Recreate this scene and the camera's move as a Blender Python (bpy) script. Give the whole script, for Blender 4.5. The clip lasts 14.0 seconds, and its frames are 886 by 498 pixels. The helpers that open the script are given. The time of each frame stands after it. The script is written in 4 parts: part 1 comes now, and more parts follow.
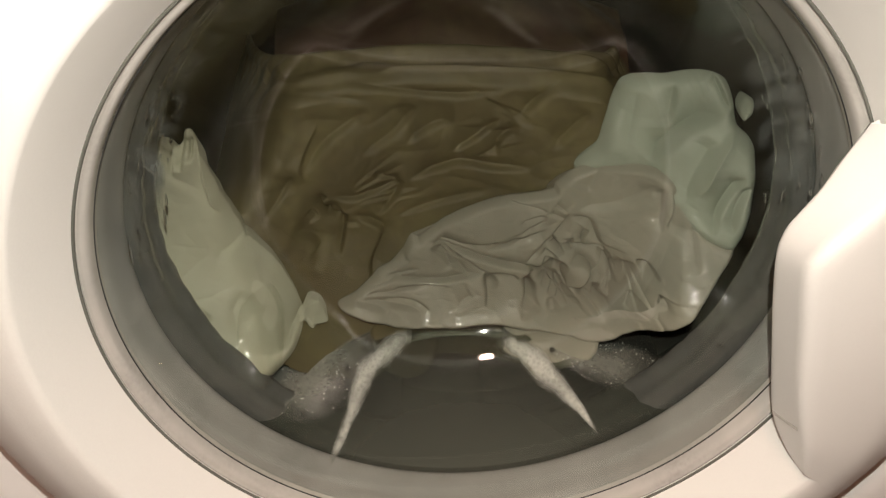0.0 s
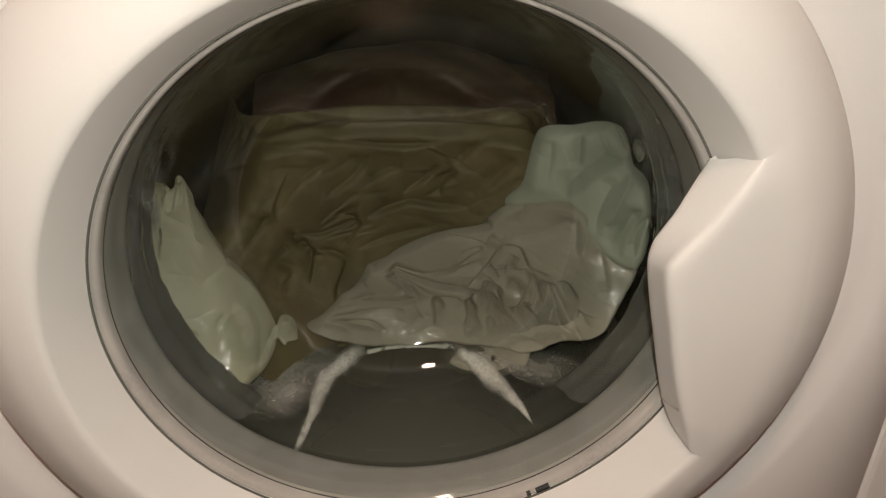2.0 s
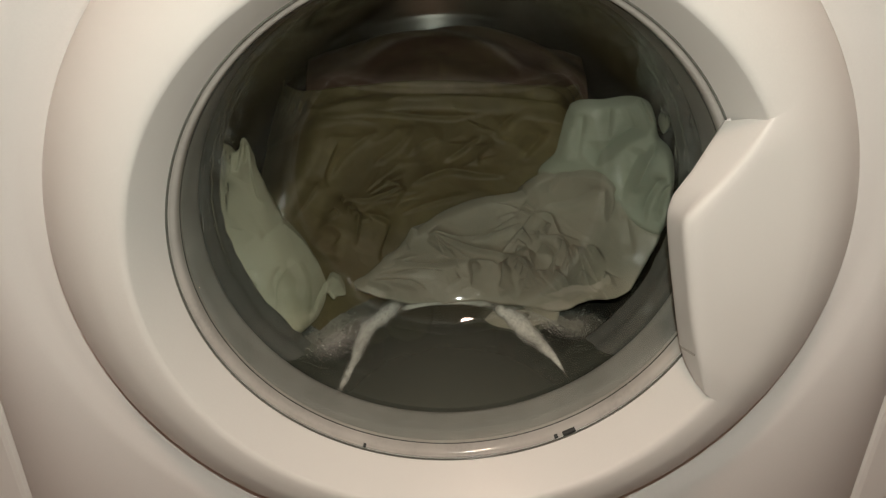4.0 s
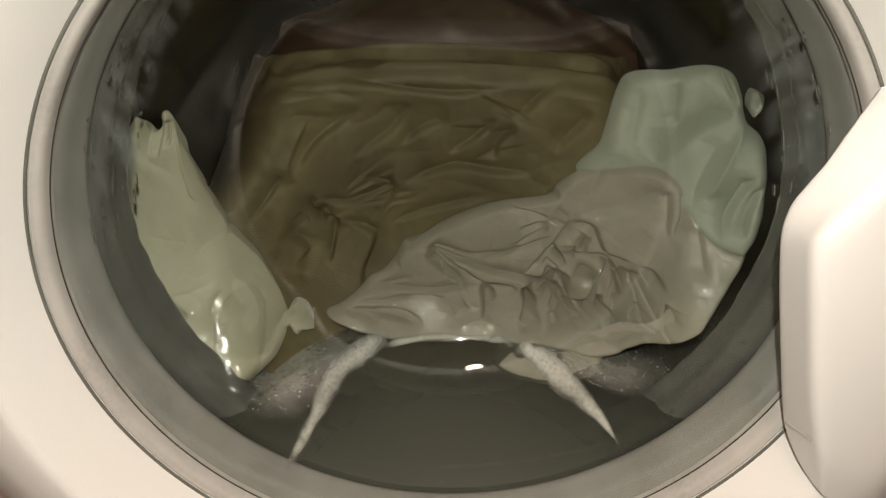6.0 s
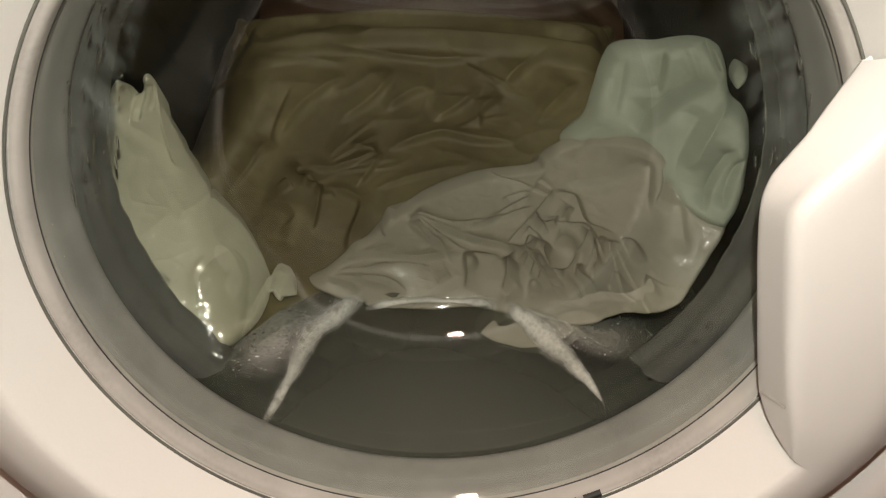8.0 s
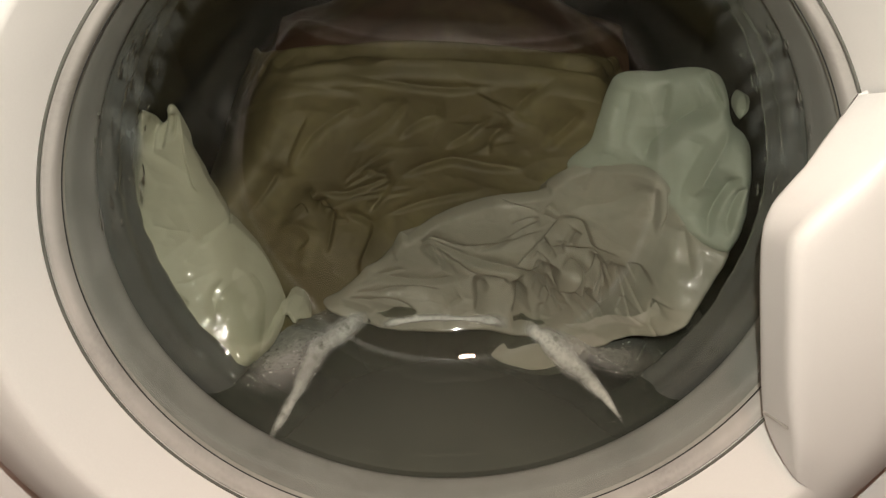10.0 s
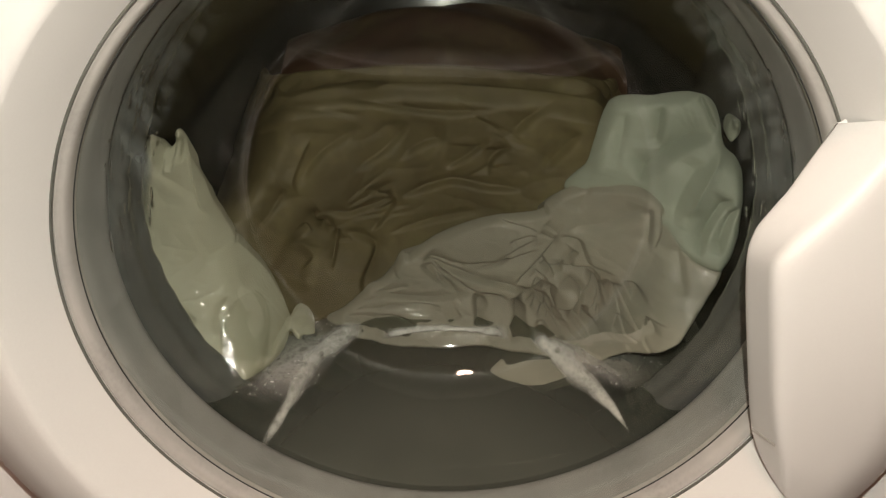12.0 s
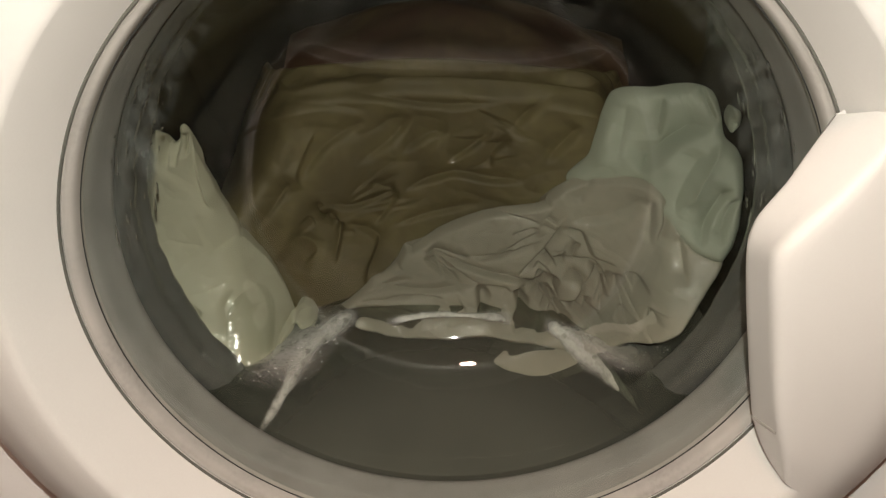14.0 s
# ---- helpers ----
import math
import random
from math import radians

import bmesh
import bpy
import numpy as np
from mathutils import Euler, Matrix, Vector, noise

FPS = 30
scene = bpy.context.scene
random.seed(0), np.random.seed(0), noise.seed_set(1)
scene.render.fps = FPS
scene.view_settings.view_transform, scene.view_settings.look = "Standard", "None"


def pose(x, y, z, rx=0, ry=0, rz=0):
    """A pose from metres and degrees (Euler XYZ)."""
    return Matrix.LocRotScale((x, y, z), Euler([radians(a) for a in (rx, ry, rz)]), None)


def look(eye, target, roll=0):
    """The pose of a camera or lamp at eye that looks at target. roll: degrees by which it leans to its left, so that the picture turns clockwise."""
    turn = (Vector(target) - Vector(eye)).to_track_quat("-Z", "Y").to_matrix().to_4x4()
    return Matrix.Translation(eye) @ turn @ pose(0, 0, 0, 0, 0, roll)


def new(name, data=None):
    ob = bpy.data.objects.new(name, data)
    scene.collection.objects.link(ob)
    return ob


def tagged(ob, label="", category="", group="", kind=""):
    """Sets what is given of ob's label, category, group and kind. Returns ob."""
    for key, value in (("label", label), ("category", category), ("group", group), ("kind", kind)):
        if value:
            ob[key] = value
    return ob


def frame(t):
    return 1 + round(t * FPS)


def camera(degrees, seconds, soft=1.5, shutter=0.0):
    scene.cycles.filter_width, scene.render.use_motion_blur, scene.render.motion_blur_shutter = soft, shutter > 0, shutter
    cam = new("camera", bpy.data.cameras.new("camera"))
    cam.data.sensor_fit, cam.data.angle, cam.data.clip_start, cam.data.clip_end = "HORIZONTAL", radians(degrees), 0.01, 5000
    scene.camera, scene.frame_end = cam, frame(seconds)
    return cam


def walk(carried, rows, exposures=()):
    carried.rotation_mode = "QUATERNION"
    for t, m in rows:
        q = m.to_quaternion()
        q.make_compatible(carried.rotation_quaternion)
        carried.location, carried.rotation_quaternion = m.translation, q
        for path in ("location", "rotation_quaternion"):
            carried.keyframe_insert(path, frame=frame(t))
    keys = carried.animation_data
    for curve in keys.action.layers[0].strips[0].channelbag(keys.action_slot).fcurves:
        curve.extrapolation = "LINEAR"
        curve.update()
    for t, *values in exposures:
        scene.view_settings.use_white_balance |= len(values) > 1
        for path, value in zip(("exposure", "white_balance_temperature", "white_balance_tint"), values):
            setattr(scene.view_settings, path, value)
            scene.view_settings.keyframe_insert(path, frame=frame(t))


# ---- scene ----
Z0 = 0.45                      # height of the door's centre over the floor
cam = camera(55.45, 14.0, 1.3)
PATH = [
    (0, -0.0381, -0.2720, 0.2110, 55.38, -1.27, -3.58),
    (0.5, -0.0337, -0.2685, 0.2043, 55.78, -1.61, -4.13),
    (1, -0.0271, -0.2855, 0.2135, 57.32, -2.10, -4.16),
    (1.5, -0.0268, -0.3059, 0.2204, 58.80, -1.28, -4.17),
    (2, -0.0187, -0.3553, 0.2415, 59.41, -0.70, -4.71),
    (2.5, -0.0155, -0.4144, 0.2733, 59.68, -0.37, -3.64),
    (2.7, -0.0173, -0.4224, 0.2679, 59.96, -0.26, -3.12),
    (5, -0.0257, -0.3551, 0.2103, 59.76, -0.22, -1.67),
    (5.5, -0.0206, -0.2945, 0.1850, 60.60, 0.12, -0.76),
    (6, -0.0137, -0.2722, 0.1685, 60.14, -0.87, -0.88),
    (6.5, -0.0141, -0.2685, 0.1616, 58.74, -1.31, -1.10),
    (7, -0.0143, -0.2704, 0.1640, 58.07, -1.45, -1.29),
    (7.5, -0.0133, -0.2700, 0.1673, 57.62, -1.70, -1.32),
    (8, -0.0123, -0.2737, 0.1685, 58.08, -1.88, -1.41),
    (10.5, -0.0169, -0.2859, 0.1791, 60.03, -1.75, -0.90),
    (11, -0.0118, -0.2885, 0.1825, 60.33, -1.54, -0.68),
    (11.5, -0.0093, -0.2908, 0.1827, 60.25, -1.46, -0.73),
    (12, -0.0106, -0.2922, 0.1857, 60.31, -1.54, -0.39),
    (12.5, -0.0124, -0.2940, 0.1855, 60.19, -1.64, -0.12),
    (13, -0.0159, -0.2934, 0.1862, 59.92, -1.65, -0.27),
    (13.5, -0.0140, -0.2936, 0.1873, 59.64, -1.29, -0.22),
    (14, -0.0106, -0.2953, 0.1876, 59.78, -1.09, -0.40),
]
walk(cam, [(t, pose(x, y, Z0 + z, rx, ry, rz)) for t, x, y, z, rx, ry, rz in PATH],
     exposures=[(0.0, -0.17, 6500, 10), (0.8, -0.27, 6500, 10), (1.5, -0.37, 6500, 10), (2.7, -0.32, 6250, 4), (5.0, -0.27, 6200, 2), (6.0, -0.35, 6500, 8), (7.0, -0.44, 6500, 9), (8.0, -0.42, 6500, 9), (14.0, -0.42, 6500, 9)])

# ---- light: a warm ceiling lamp and a faint room; the small torch held beside the lens comes with the things ----
def lamp(name, kind, energy, color, m, size):
    data = bpy.data.lights.new(name, kind)
    data.energy, data.color = energy, color
    if kind == "AREA":
        data.shape, data.size = "DISK", size
    ob = new(name, data)
    ob.matrix_world = m
    return ob


lamp("ceiling_bulb", "AREA", 17.0, (1.0, 0.66, 0.52), look((-0.25, -0.78, 2.36), (-0.25, -0.78, 0.0)), 0.22)
world = bpy.data.worlds.new("room_air")
scene.world = world
world.use_nodes = True
world.node_tree.nodes["Background"].inputs[0].default_value = (1.0, 0.8, 0.7, 1)
world.node_tree.nodes["Background"].inputs[1].default_value = 0.02


# ---- materials ----
def shader(name):
    mat = bpy.data.materials.new(name)
    mat.use_nodes = True
    nt = mat.node_tree
    return mat, nt, nt.nodes["Principled BSDF"], nt.nodes["Material Output"]


def node(nt, kind, **values):
    n = nt.nodes.new(kind)
    for key, value in values.items():
        n.inputs[key.replace("_", " ")].default_value = value
    return n


def coords(nt, scale=(1, 1, 1)):
    tc = nt.nodes.new("ShaderNodeTexCoord")
    mp = node(nt, "ShaderNodeMapping", Scale=scale)
    nt.links.new(tc.outputs["Object"], mp.inputs["Vector"])
    return mp.outputs["Vector"]


def mix_color(nt, fac, a, b):
    m = nt.nodes.new("ShaderNodeMix")
    m.data_type = "RGBA"
    for i, v in ((0, fac), (6, a), (7, b)):
        if isinstance(v, (int, float, tuple)):
            m.inputs[i].default_value = v if not isinstance(v, tuple) else (*v, 1)
        else:
            nt.links.new(v, m.inputs[i])
    return m.outputs[2]


def ramp(nt, fac, lo, hi):
    r = nt.nodes.new("ShaderNodeMapRange")
    r.inputs["From Min"].default_value, r.inputs["From Max"].default_value = lo, hi
    nt.links.new(fac, r.inputs["Value"])
    return r.outputs["Result"]


def noise_tex(nt, vec, scale, detail=4.0, distortion=0.0):
    n = node(nt, "ShaderNodeTexNoise", Scale=scale, Detail=detail, Distortion=distortion)
    nt.links.new(vec, n.inputs["Vector"])
    return n.outputs["Fac"]


def bump(nt, height, strength, distance, normal=None):
    b = node(nt, "ShaderNodeBump", Strength=strength, Distance=distance)
    nt.links.new(height, b.inputs["Height"])
    if normal:
        nt.links.new(normal, b.inputs["Normal"])
    return b.outputs["Normal"]


def plain(name, color, rough, metal=0.0, vary=0.06, scale=30.0, relief=0.0, fine=400.0, coat=0.0, stretch=(1, 1, 1)):
    """A surface with broad stains, fine grain and slight relief."""
    mat, nt, p, _ = shader(name)
    v = coords(nt, stretch)
    big, small = noise_tex(nt, v, scale, 5.0), noise_tex(nt, v, fine, 3.0)
    dark = tuple(c * (1 - 2.2 * vary) for c in color)
    light = tuple(min(1, c * (1 + vary)) for c in color)
    c = mix_color(nt, ramp(nt, big, 0.35, 0.7), dark, light)
    c = mix_color(nt, ramp(nt, small, 0.2, 0.9), c, color)
    nt.links.new(c, p.inputs["Base Color"])
    p.inputs["Roughness"].default_value, p.inputs["Metallic"].default_value = rough, metal
    p.inputs["Coat Weight"].default_value = coat
    if relief:
        nt.links.new(bump(nt, small, 0.6, relief), p.inputs["Normal"])
    return mat


def cloth_mat(name, color, stain, rough=0.62, wet=0.25, relief=0.003, ripple_scale=130.0, ripple_deep=0.0035, coat_rough=0.13):
    """Wet woven cloth: stains at two scales, weave and small wrinkles in the relief."""
    mat, nt, p, _ = shader(name)
    v = coords(nt)
    big, mid = noise_tex(nt, v, 22.0, 5.0, 0.6), noise_tex(nt, v, 90.0, 4.0, 1.2)
    c = mix_color(nt, ramp(nt, big, 0.35, 0.68), stain, color)
    c = mix_color(nt, ramp(nt, mid, 0.62, 0.2), c, stain)
    nt.links.new(c, p.inputs["Base Color"])
    weave = noise_tex(nt, coords(nt, (1, 0.4, 1)), 800.0, 2.0)
    n = bump(nt, mid, 0.35, relief)
    nt.links.new(bump(nt, weave, 0.2, 0.0003, n), p.inputs["Normal"])
    ripple = noise_tex(nt, v, ripple_scale, 2.5, 0.5)
    nt.links.new(bump(nt, ripple, 0.8, ripple_deep), p.inputs["Coat Normal"])
    p.inputs["Roughness"].default_value, p.inputs["Coat Weight"].default_value = rough, wet
    p.inputs["Coat Roughness"].default_value = coat_rough
    return mat


def clear_mat(name, tint, gloss_rough, relief_scale, relief, ior=1.5, stretch=(1, 1, 1), edge=0.85):
    """Thin clear sheet: lets light straight through, mirrors by Fresnel."""
    mat, nt, p, out = shader(name)
    nt.nodes.remove(p)
    tr = node(nt, "ShaderNodeBsdfTransparent", Color=(*tint, 1))
    gl = node(nt, "ShaderNodeBsdfGlossy", Color=(1, 1, 1, 1), Roughness=gloss_rough)
    lw = node(nt, "ShaderNodeLayerWeight", Blend=0.5)
    pw = nt.nodes.new("ShaderNodeMath")
    pw.operation, pw.inputs[1].default_value = "POWER", 4.5
    nt.links.new(lw.outputs["Facing"], pw.inputs[0])
    fr = nt.nodes.new("ShaderNodeMath")
    fr.operation, fr.inputs[1].default_value, fr.inputs[2].default_value = "MULTIPLY_ADD", edge, ((ior - 1) / (ior + 1)) ** 2
    nt.links.new(pw.outputs[0], fr.inputs[0])
    wave = bump(nt, noise_tex(nt, coords(nt, stretch), relief_scale, 2.0), 0.5, relief)
    nt.links.new(wave, gl.inputs["Normal"])
    nt.links.new(wave, lw.inputs["Normal"])
    mx = nt.nodes.new("ShaderNodeMixShader")
    for s, d in ((fr.outputs[0], 0), (tr.outputs[0], 1), (gl.outputs[0], 2)):
        nt.links.new(s, mx.inputs[d])
    nt.links.new(mx.outputs[0], out.inputs["Surface"])
    return mat


def murk_mat():
    """Cloudy grey washing water: the deeper below its surface, the less can be seen through it."""
    mat, nt, p, out = shader("murky_water")
    v = coords(nt)
    cloud = noise_tex(nt, v, 9.0, 4.0, 0.8)
    nt.links.new(mix_color(nt, ramp(nt, cloud, 0.3, 0.7), (0.104, 0.105, 0.092), (0.132, 0.132, 0.114)), p.inputs["Base Color"])
    p.inputs["Roughness"].default_value = 0.04
    p.inputs["Specular IOR Level"].default_value = 0.0
    tr = node(nt, "ShaderNodeBsdfTransparent", Color=(0.66, 0.70, 0.64, 1))
    xyz = nt.nodes.new("ShaderNodeSeparateXYZ")
    nt.links.new(v, xyz.inputs[0])
    lay = nt.nodes.new("ShaderNodeMath")
    lay.operation, lay.inputs[1].default_value = "MULTIPLY_ADD", 0.02
    nt.links.new(cloud, lay.inputs[0])
    nt.links.new(xyz.outputs["Z"], lay.inputs[2])
    depth = ramp(nt, lay.outputs[0], 0.012, -0.030)
    dens = nt.nodes.new("ShaderNodeMapRange")
    dens.inputs["To Min"].default_value, dens.inputs["To Max"].default_value = 0.22, 0.97
    nt.links.new(depth, dens.inputs["Value"])
    mx = nt.nodes.new("ShaderNodeMixShader")
    nt.links.new(dens.outputs["Result"], mx.inputs[0])
    nt.links.new(tr.outputs[0], mx.inputs[1])
    nt.links.new(p.outputs[0], mx.inputs[2])
    nt.links.new(mx.outputs[0], out.inputs["Surface"])
    return mat


def drop_mat():
    """Water beads: clear and refracting."""
    mat, nt, p, out = shader("water_drop")
    p.inputs["Base Color"].default_value = (0.97, 0.98, 0.98, 1)
    p.inputs["Transmission Weight"].default_value, p.inputs["IOR"].default_value = 1.0, 1.33
    nt.links.new(ramp(nt, noise_tex(nt, coords(nt), 90.0), 0.0, 12.0), p.inputs["Roughness"])
    return mat


def veil_mat(name="foam_veil", low=(0.44, 0.44, 0.40), high=(0.58, 0.58, 0.53)):
    """Thin foam film: how dense it is comes from the film's own thickness."""
    mat, nt, p, out = shader(name)
    v = coords(nt)
    at = nt.nodes.new("ShaderNodeAttribute")
    at.attribute_name = "body"
    vo = node(nt, "ShaderNodeTexVoronoi", Scale=420.0)
    nt.links.new(v, vo.inputs["Vector"])
    n = noise_tex(nt, v, 55.0, 6.0, 0.4)
    nt.links.new(mix_color(nt, ramp(nt, vo.outputs["Distance"], 0.1, 0.6), low, high), p.inputs["Base Color"])
    p.inputs["Roughness"].default_value = 0.45
    mul = nt.nodes.new("ShaderNodeMath")
    mul.operation = "MULTIPLY"
    nt.links.new(at.outputs["Fac"], mul.inputs[0])
    nt.links.new(ramp(nt, n, 0.0, 0.60), mul.inputs[1])
    tr = nt.nodes.new("ShaderNodeBsdfTransparent")
    mx = nt.nodes.new("ShaderNodeMixShader")
    nt.links.new(mul.outputs[0], mx.inputs[0])
    nt.links.new(tr.outputs[0], mx.inputs[1])
    nt.links.new(p.outputs[0], mx.inputs[2])
    nt.links.new(mx.outputs[0], out.inputs["Surface"])
    return mat


def foam_mat():
    """Soap foam: white, pitted by small bubbles, thin in places."""
    mat, nt, p, out = shader("soap_foam")
    v = coords(nt)
    vo = node(nt, "ShaderNodeTexVoronoi", Scale=320.0)
    nt.links.new(v, vo.inputs["Vector"])
    pit = vo.outputs["Distance"]
    thin = noise_tex(nt, v, 60.0, 5.0, 0.5)
    nt.links.new(mix_color(nt, ramp(nt, pit, 0.1, 0.5), (0.58, 0.58, 0.53), (0.72, 0.72, 0.67)), p.inputs["Base Color"])
    nt.links.new(bump(nt, pit, 0.6, 0.0012), p.inputs["Normal"])
    p.inputs["Roughness"].default_value = 0.5
    tr = nt.nodes.new("ShaderNodeBsdfTransparent")
    mx = nt.nodes.new("ShaderNodeMixShader")
    nt.links.new(ramp(nt, thin, 0.05, 0.95), mx.inputs[0])
    nt.links.new(tr.outputs[0], mx.inputs[1])
    nt.links.new(p.outputs[0], mx.inputs[2])
    nt.links.new(mx.outputs[0], out.inputs["Surface"])
    return mat


WHITE = plain("white_plastic", (0.80, 0.775, 0.73), 0.38, vary=0.02, scale=9, relief=0.00006, fine=900)
SEAM = plain("seam_plastic", (0.52, 0.49, 0.45), 0.5, vary=0.03)
ENAMEL = plain("white_enamel", (0.79, 0.765, 0.735), 0.30, vary=0.02, scale=6, relief=0.00005, fine=700)
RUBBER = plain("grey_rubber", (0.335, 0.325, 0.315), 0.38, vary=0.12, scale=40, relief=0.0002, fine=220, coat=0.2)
# gasket fold: wet rubber, its base also darkened for shade behind the lip
WETRUB_SHADE = plain("wet_shaded_rubber", (0.108, 0.110, 0.105), 0.25, vary=0.12, scale=70, relief=0.0012, fine=240, coat=0.6)
# drum wall: the same steel, its base colour darkened for the unlit drum
DRUM_SHADE = plain("shaded_drum_steel", (0.22, 0.21, 0.20), 0.24, metal=1.0, vary=0.1, scale=8, relief=0.0001, fine=300)
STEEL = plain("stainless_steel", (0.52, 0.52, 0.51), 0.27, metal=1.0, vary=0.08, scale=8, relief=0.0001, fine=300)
DARK = plain("dark_gap", (0.03, 0.032, 0.03), 0.5, vary=0.1)
BEAD = plain("green_glass_edge", (0.13, 0.13, 0.112), 0.12, vary=0.1, coat=0.5)
GLASS = clear_mat("door_glass", (0.930, 0.940, 0.920), 0.03, 60.0, 0.00006, 1.5)
MURK = murk_mat()
FOAM = foam_mat()
VEIL = veil_mat()
MIST = veil_mat("soapy_film", (0.30, 0.33, 0.33), (0.42, 0.46, 0.45))
DROP = drop_mat()
FLANGE = plain("glass_flange", (0.50, 0.475, 0.435), 0.12, vary=0.12, scale=25, coat=1.0)
BUBBLE = clear_mat("soap_bubble", (0.90, 0.905, 0.89), 0.03, 200.0, 0.0002, 1.33)
BROWN = cloth_mat("olive_brown_cloth", (0.160, 0.133, 0.062), (0.100, 0.081, 0.040), wet=0.0, relief=0.0008)
RUST = cloth_mat("rust_brown_cloth", (0.110, 0.080, 0.040), (0.062, 0.030, 0.018), wet=0.05, relief=0.0008)
TAUPE = cloth_mat("taupe_cloth", (0.335, 0.315, 0.255), (0.270, 0.254, 0.206), wet=0.40, relief=0.0006, ripple_scale=190.0, ripple_deep=0.0012, coat_rough=0.08)
CREAM = cloth_mat("cream_cloth", (0.50, 0.49, 0.385), (0.41, 0.40, 0.305), wet=0.35, relief=0.0006, ripple_scale=130.0, ripple_deep=0.0016, coat_rough=0.06)
# clear rippled sheet that stands in for a glint of the door glass
GLINT = clear_mat("glint_sheet", (0.97, 0.975, 0.96), 0.10, 260.0, 0.0010, 1.6, (1, 1, 0.5))
MINT = cloth_mat("mint_cloth", (0.360, 0.385, 0.315), (0.295, 0.320, 0.258), wet=0.12, relief=0.0006, ripple_scale=90.0, ripple_deep=0.002)
FLOORM = plain("dark_wood_floor", (0.07, 0.043, 0.022), 0.45, vary=0.2, scale=5, relief=0.0003, fine=80, stretch=(1, 8, 1))
WALLM = plain("painted_wall", (0.62, 0.52, 0.45), 0.8, vary=0.05, scale=3, relief=0.0003, fine=120)
CEILM = plain("ceiling_paint", (0.75, 0.72, 0.68), 0.85, vary=0.03, scale=2, relief=0.0003, fine=120)


# ---- mesh helpers ----
def mesh_ob(name, verts, faces, material, parent=None, smooth=True, label=""):
    me = bpy.data.meshes.new(name)
    me.from_pydata([tuple(map(float, v)) for v in verts], [], [tuple(map(int, f)) for f in faces])
    me.materials.append(material)
    if smooth:
        me.polygons.foreach_set("use_smooth", [True] * len(me.polygons))
    me.update()
    ob = new(name, me)
    if parent:
        ob.parent = parent
    else:
        ob.location = (0, 0, Z0)
    if label:
        tagged(ob, label)
    return ob


def grid_faces(rows, cols, wrap=False):
    out = []
    for i in range(rows - 1):
        for j in range(cols if wrap else cols - 1):
            k = (j + 1) % cols
            out.append((i * cols + j, i * cols + k, (i + 1) * cols + k, (i + 1) * cols + j))
    return out


def smooth_line(pts, n, closed=False):
    """Catmull-Rom through the points, n samples in even arc length."""
    p = np.array(pts, float)
    m = len(p)
    seg = m if closed else m - 1
    out = []
    for i in range(seg):
        a, b, c, d = ((p[(i + k) % m] if closed else p[min(max(i + k, 0), m - 1)]) for k in (-1, 0, 1, 2))
        for t in np.linspace(0, 1, 24, endpoint=False):
            out.append(0.5 * (2 * b + (c - a) * t + (2 * a - 5 * b + 4 * c - d) * t * t + (3 * b - a - 3 * c + d) * t ** 3))
    out.append(p[0] if closed else p[-1])
    out = np.array(out)
    s = np.r_[0, np.cumsum(np.linalg.norm(np.diff(out, axis=0), axis=1))]
    q = np.linspace(0, s[-1], n, endpoint=not closed)
    return np.stack([np.interp(q, s, out[:, k]) for k in range(out.shape[1])], 1)


def revolve(name, profile, material, parent, n=160, close=False, label="", wobble=None):
    """Turn a profile of (radius, y) round the door's axis."""
    prof = list(profile) + ([profile[0]] if close else [])
    verts = []
    for r, y in prof:
        for j in range(n):
            a = 2 * math.pi * j / n
            rr, yy = (r, y) if wobble is None else wobble(r, y, a)
            verts.append((rr * math.cos(a), yy, rr * math.sin(a)))
    return mesh_ob(name, verts, grid_faces(len(prof), n, True), material, parent, label=label)


def box(name, lo, hi, material, parent=None, bevel=0.0, label=""):
    bm = bmesh.new()
    bmesh.ops.create_cube(bm, size=1)
    for v in bm.verts:
        v.co = Vector(lo[k] + (v.co[k] + 0.5) * (hi[k] - lo[k]) for k in range(3))
    if bevel:
        bmesh.ops.bevel(bm, geom=list(bm.edges), offset=bevel, segments=3, profile=0.5, affect="EDGES")
    me = bpy.data.meshes.new(name)
    bm.to_mesh(me)
    bm.free()
    me.materials.append(material)
    ob = new(name, me)
    if parent:
        ob.parent = parent
    if label:
        tagged(ob, label)
    return ob


# ---- the room ----
def room():
    s = lambda ob, label: tagged(ob, label, kind="structure")
    s(box("floor", (-1.6, -2.0, -0.05), (1.6, 0.8, 0.0), FLOORM), "dark brown wooden floor of the laundry room")
    s(box("ceiling", (-1.6, -2.0, 2.45), (1.6, 0.8, 2.55), CEILM), "plain pale painted ceiling")
    s(box("wall_north", (-1.6, 0.70, 0.0), (1.6, 0.80, 2.45), WALLM), "plain warm painted wall behind the machine")
    s(box("wall_south", (-1.6, -2.0, 0.0), (1.6, -1.9, 2.45), WALLM), "plain warm painted wall")
    s(box("wall_west", (-1.6, -1.9, 0.0), (-1.5, 0.70, 2.45), WALLM), "plain warm painted wall")
    s(box("wall_east", (1.5, -1.9, 0.0), (1.6, 0.70, 2.45), WALLM), "plain warm painted wall")


room()

# glass bowl of the door: (radius, depth behind the door's rim)
BOWL = [(0.1545, 0.010), (0.150, 0.018), (0.1435, 0.034), (0.135, 0.056), (0.125, 0.078), (0.113, 0.096),
        (0.097, 0.109), (0.070, 0.1165), (0.035, 0.120), (0.0, 0.121)]
BOWL_FINE = smooth_line(BOWL, 60)


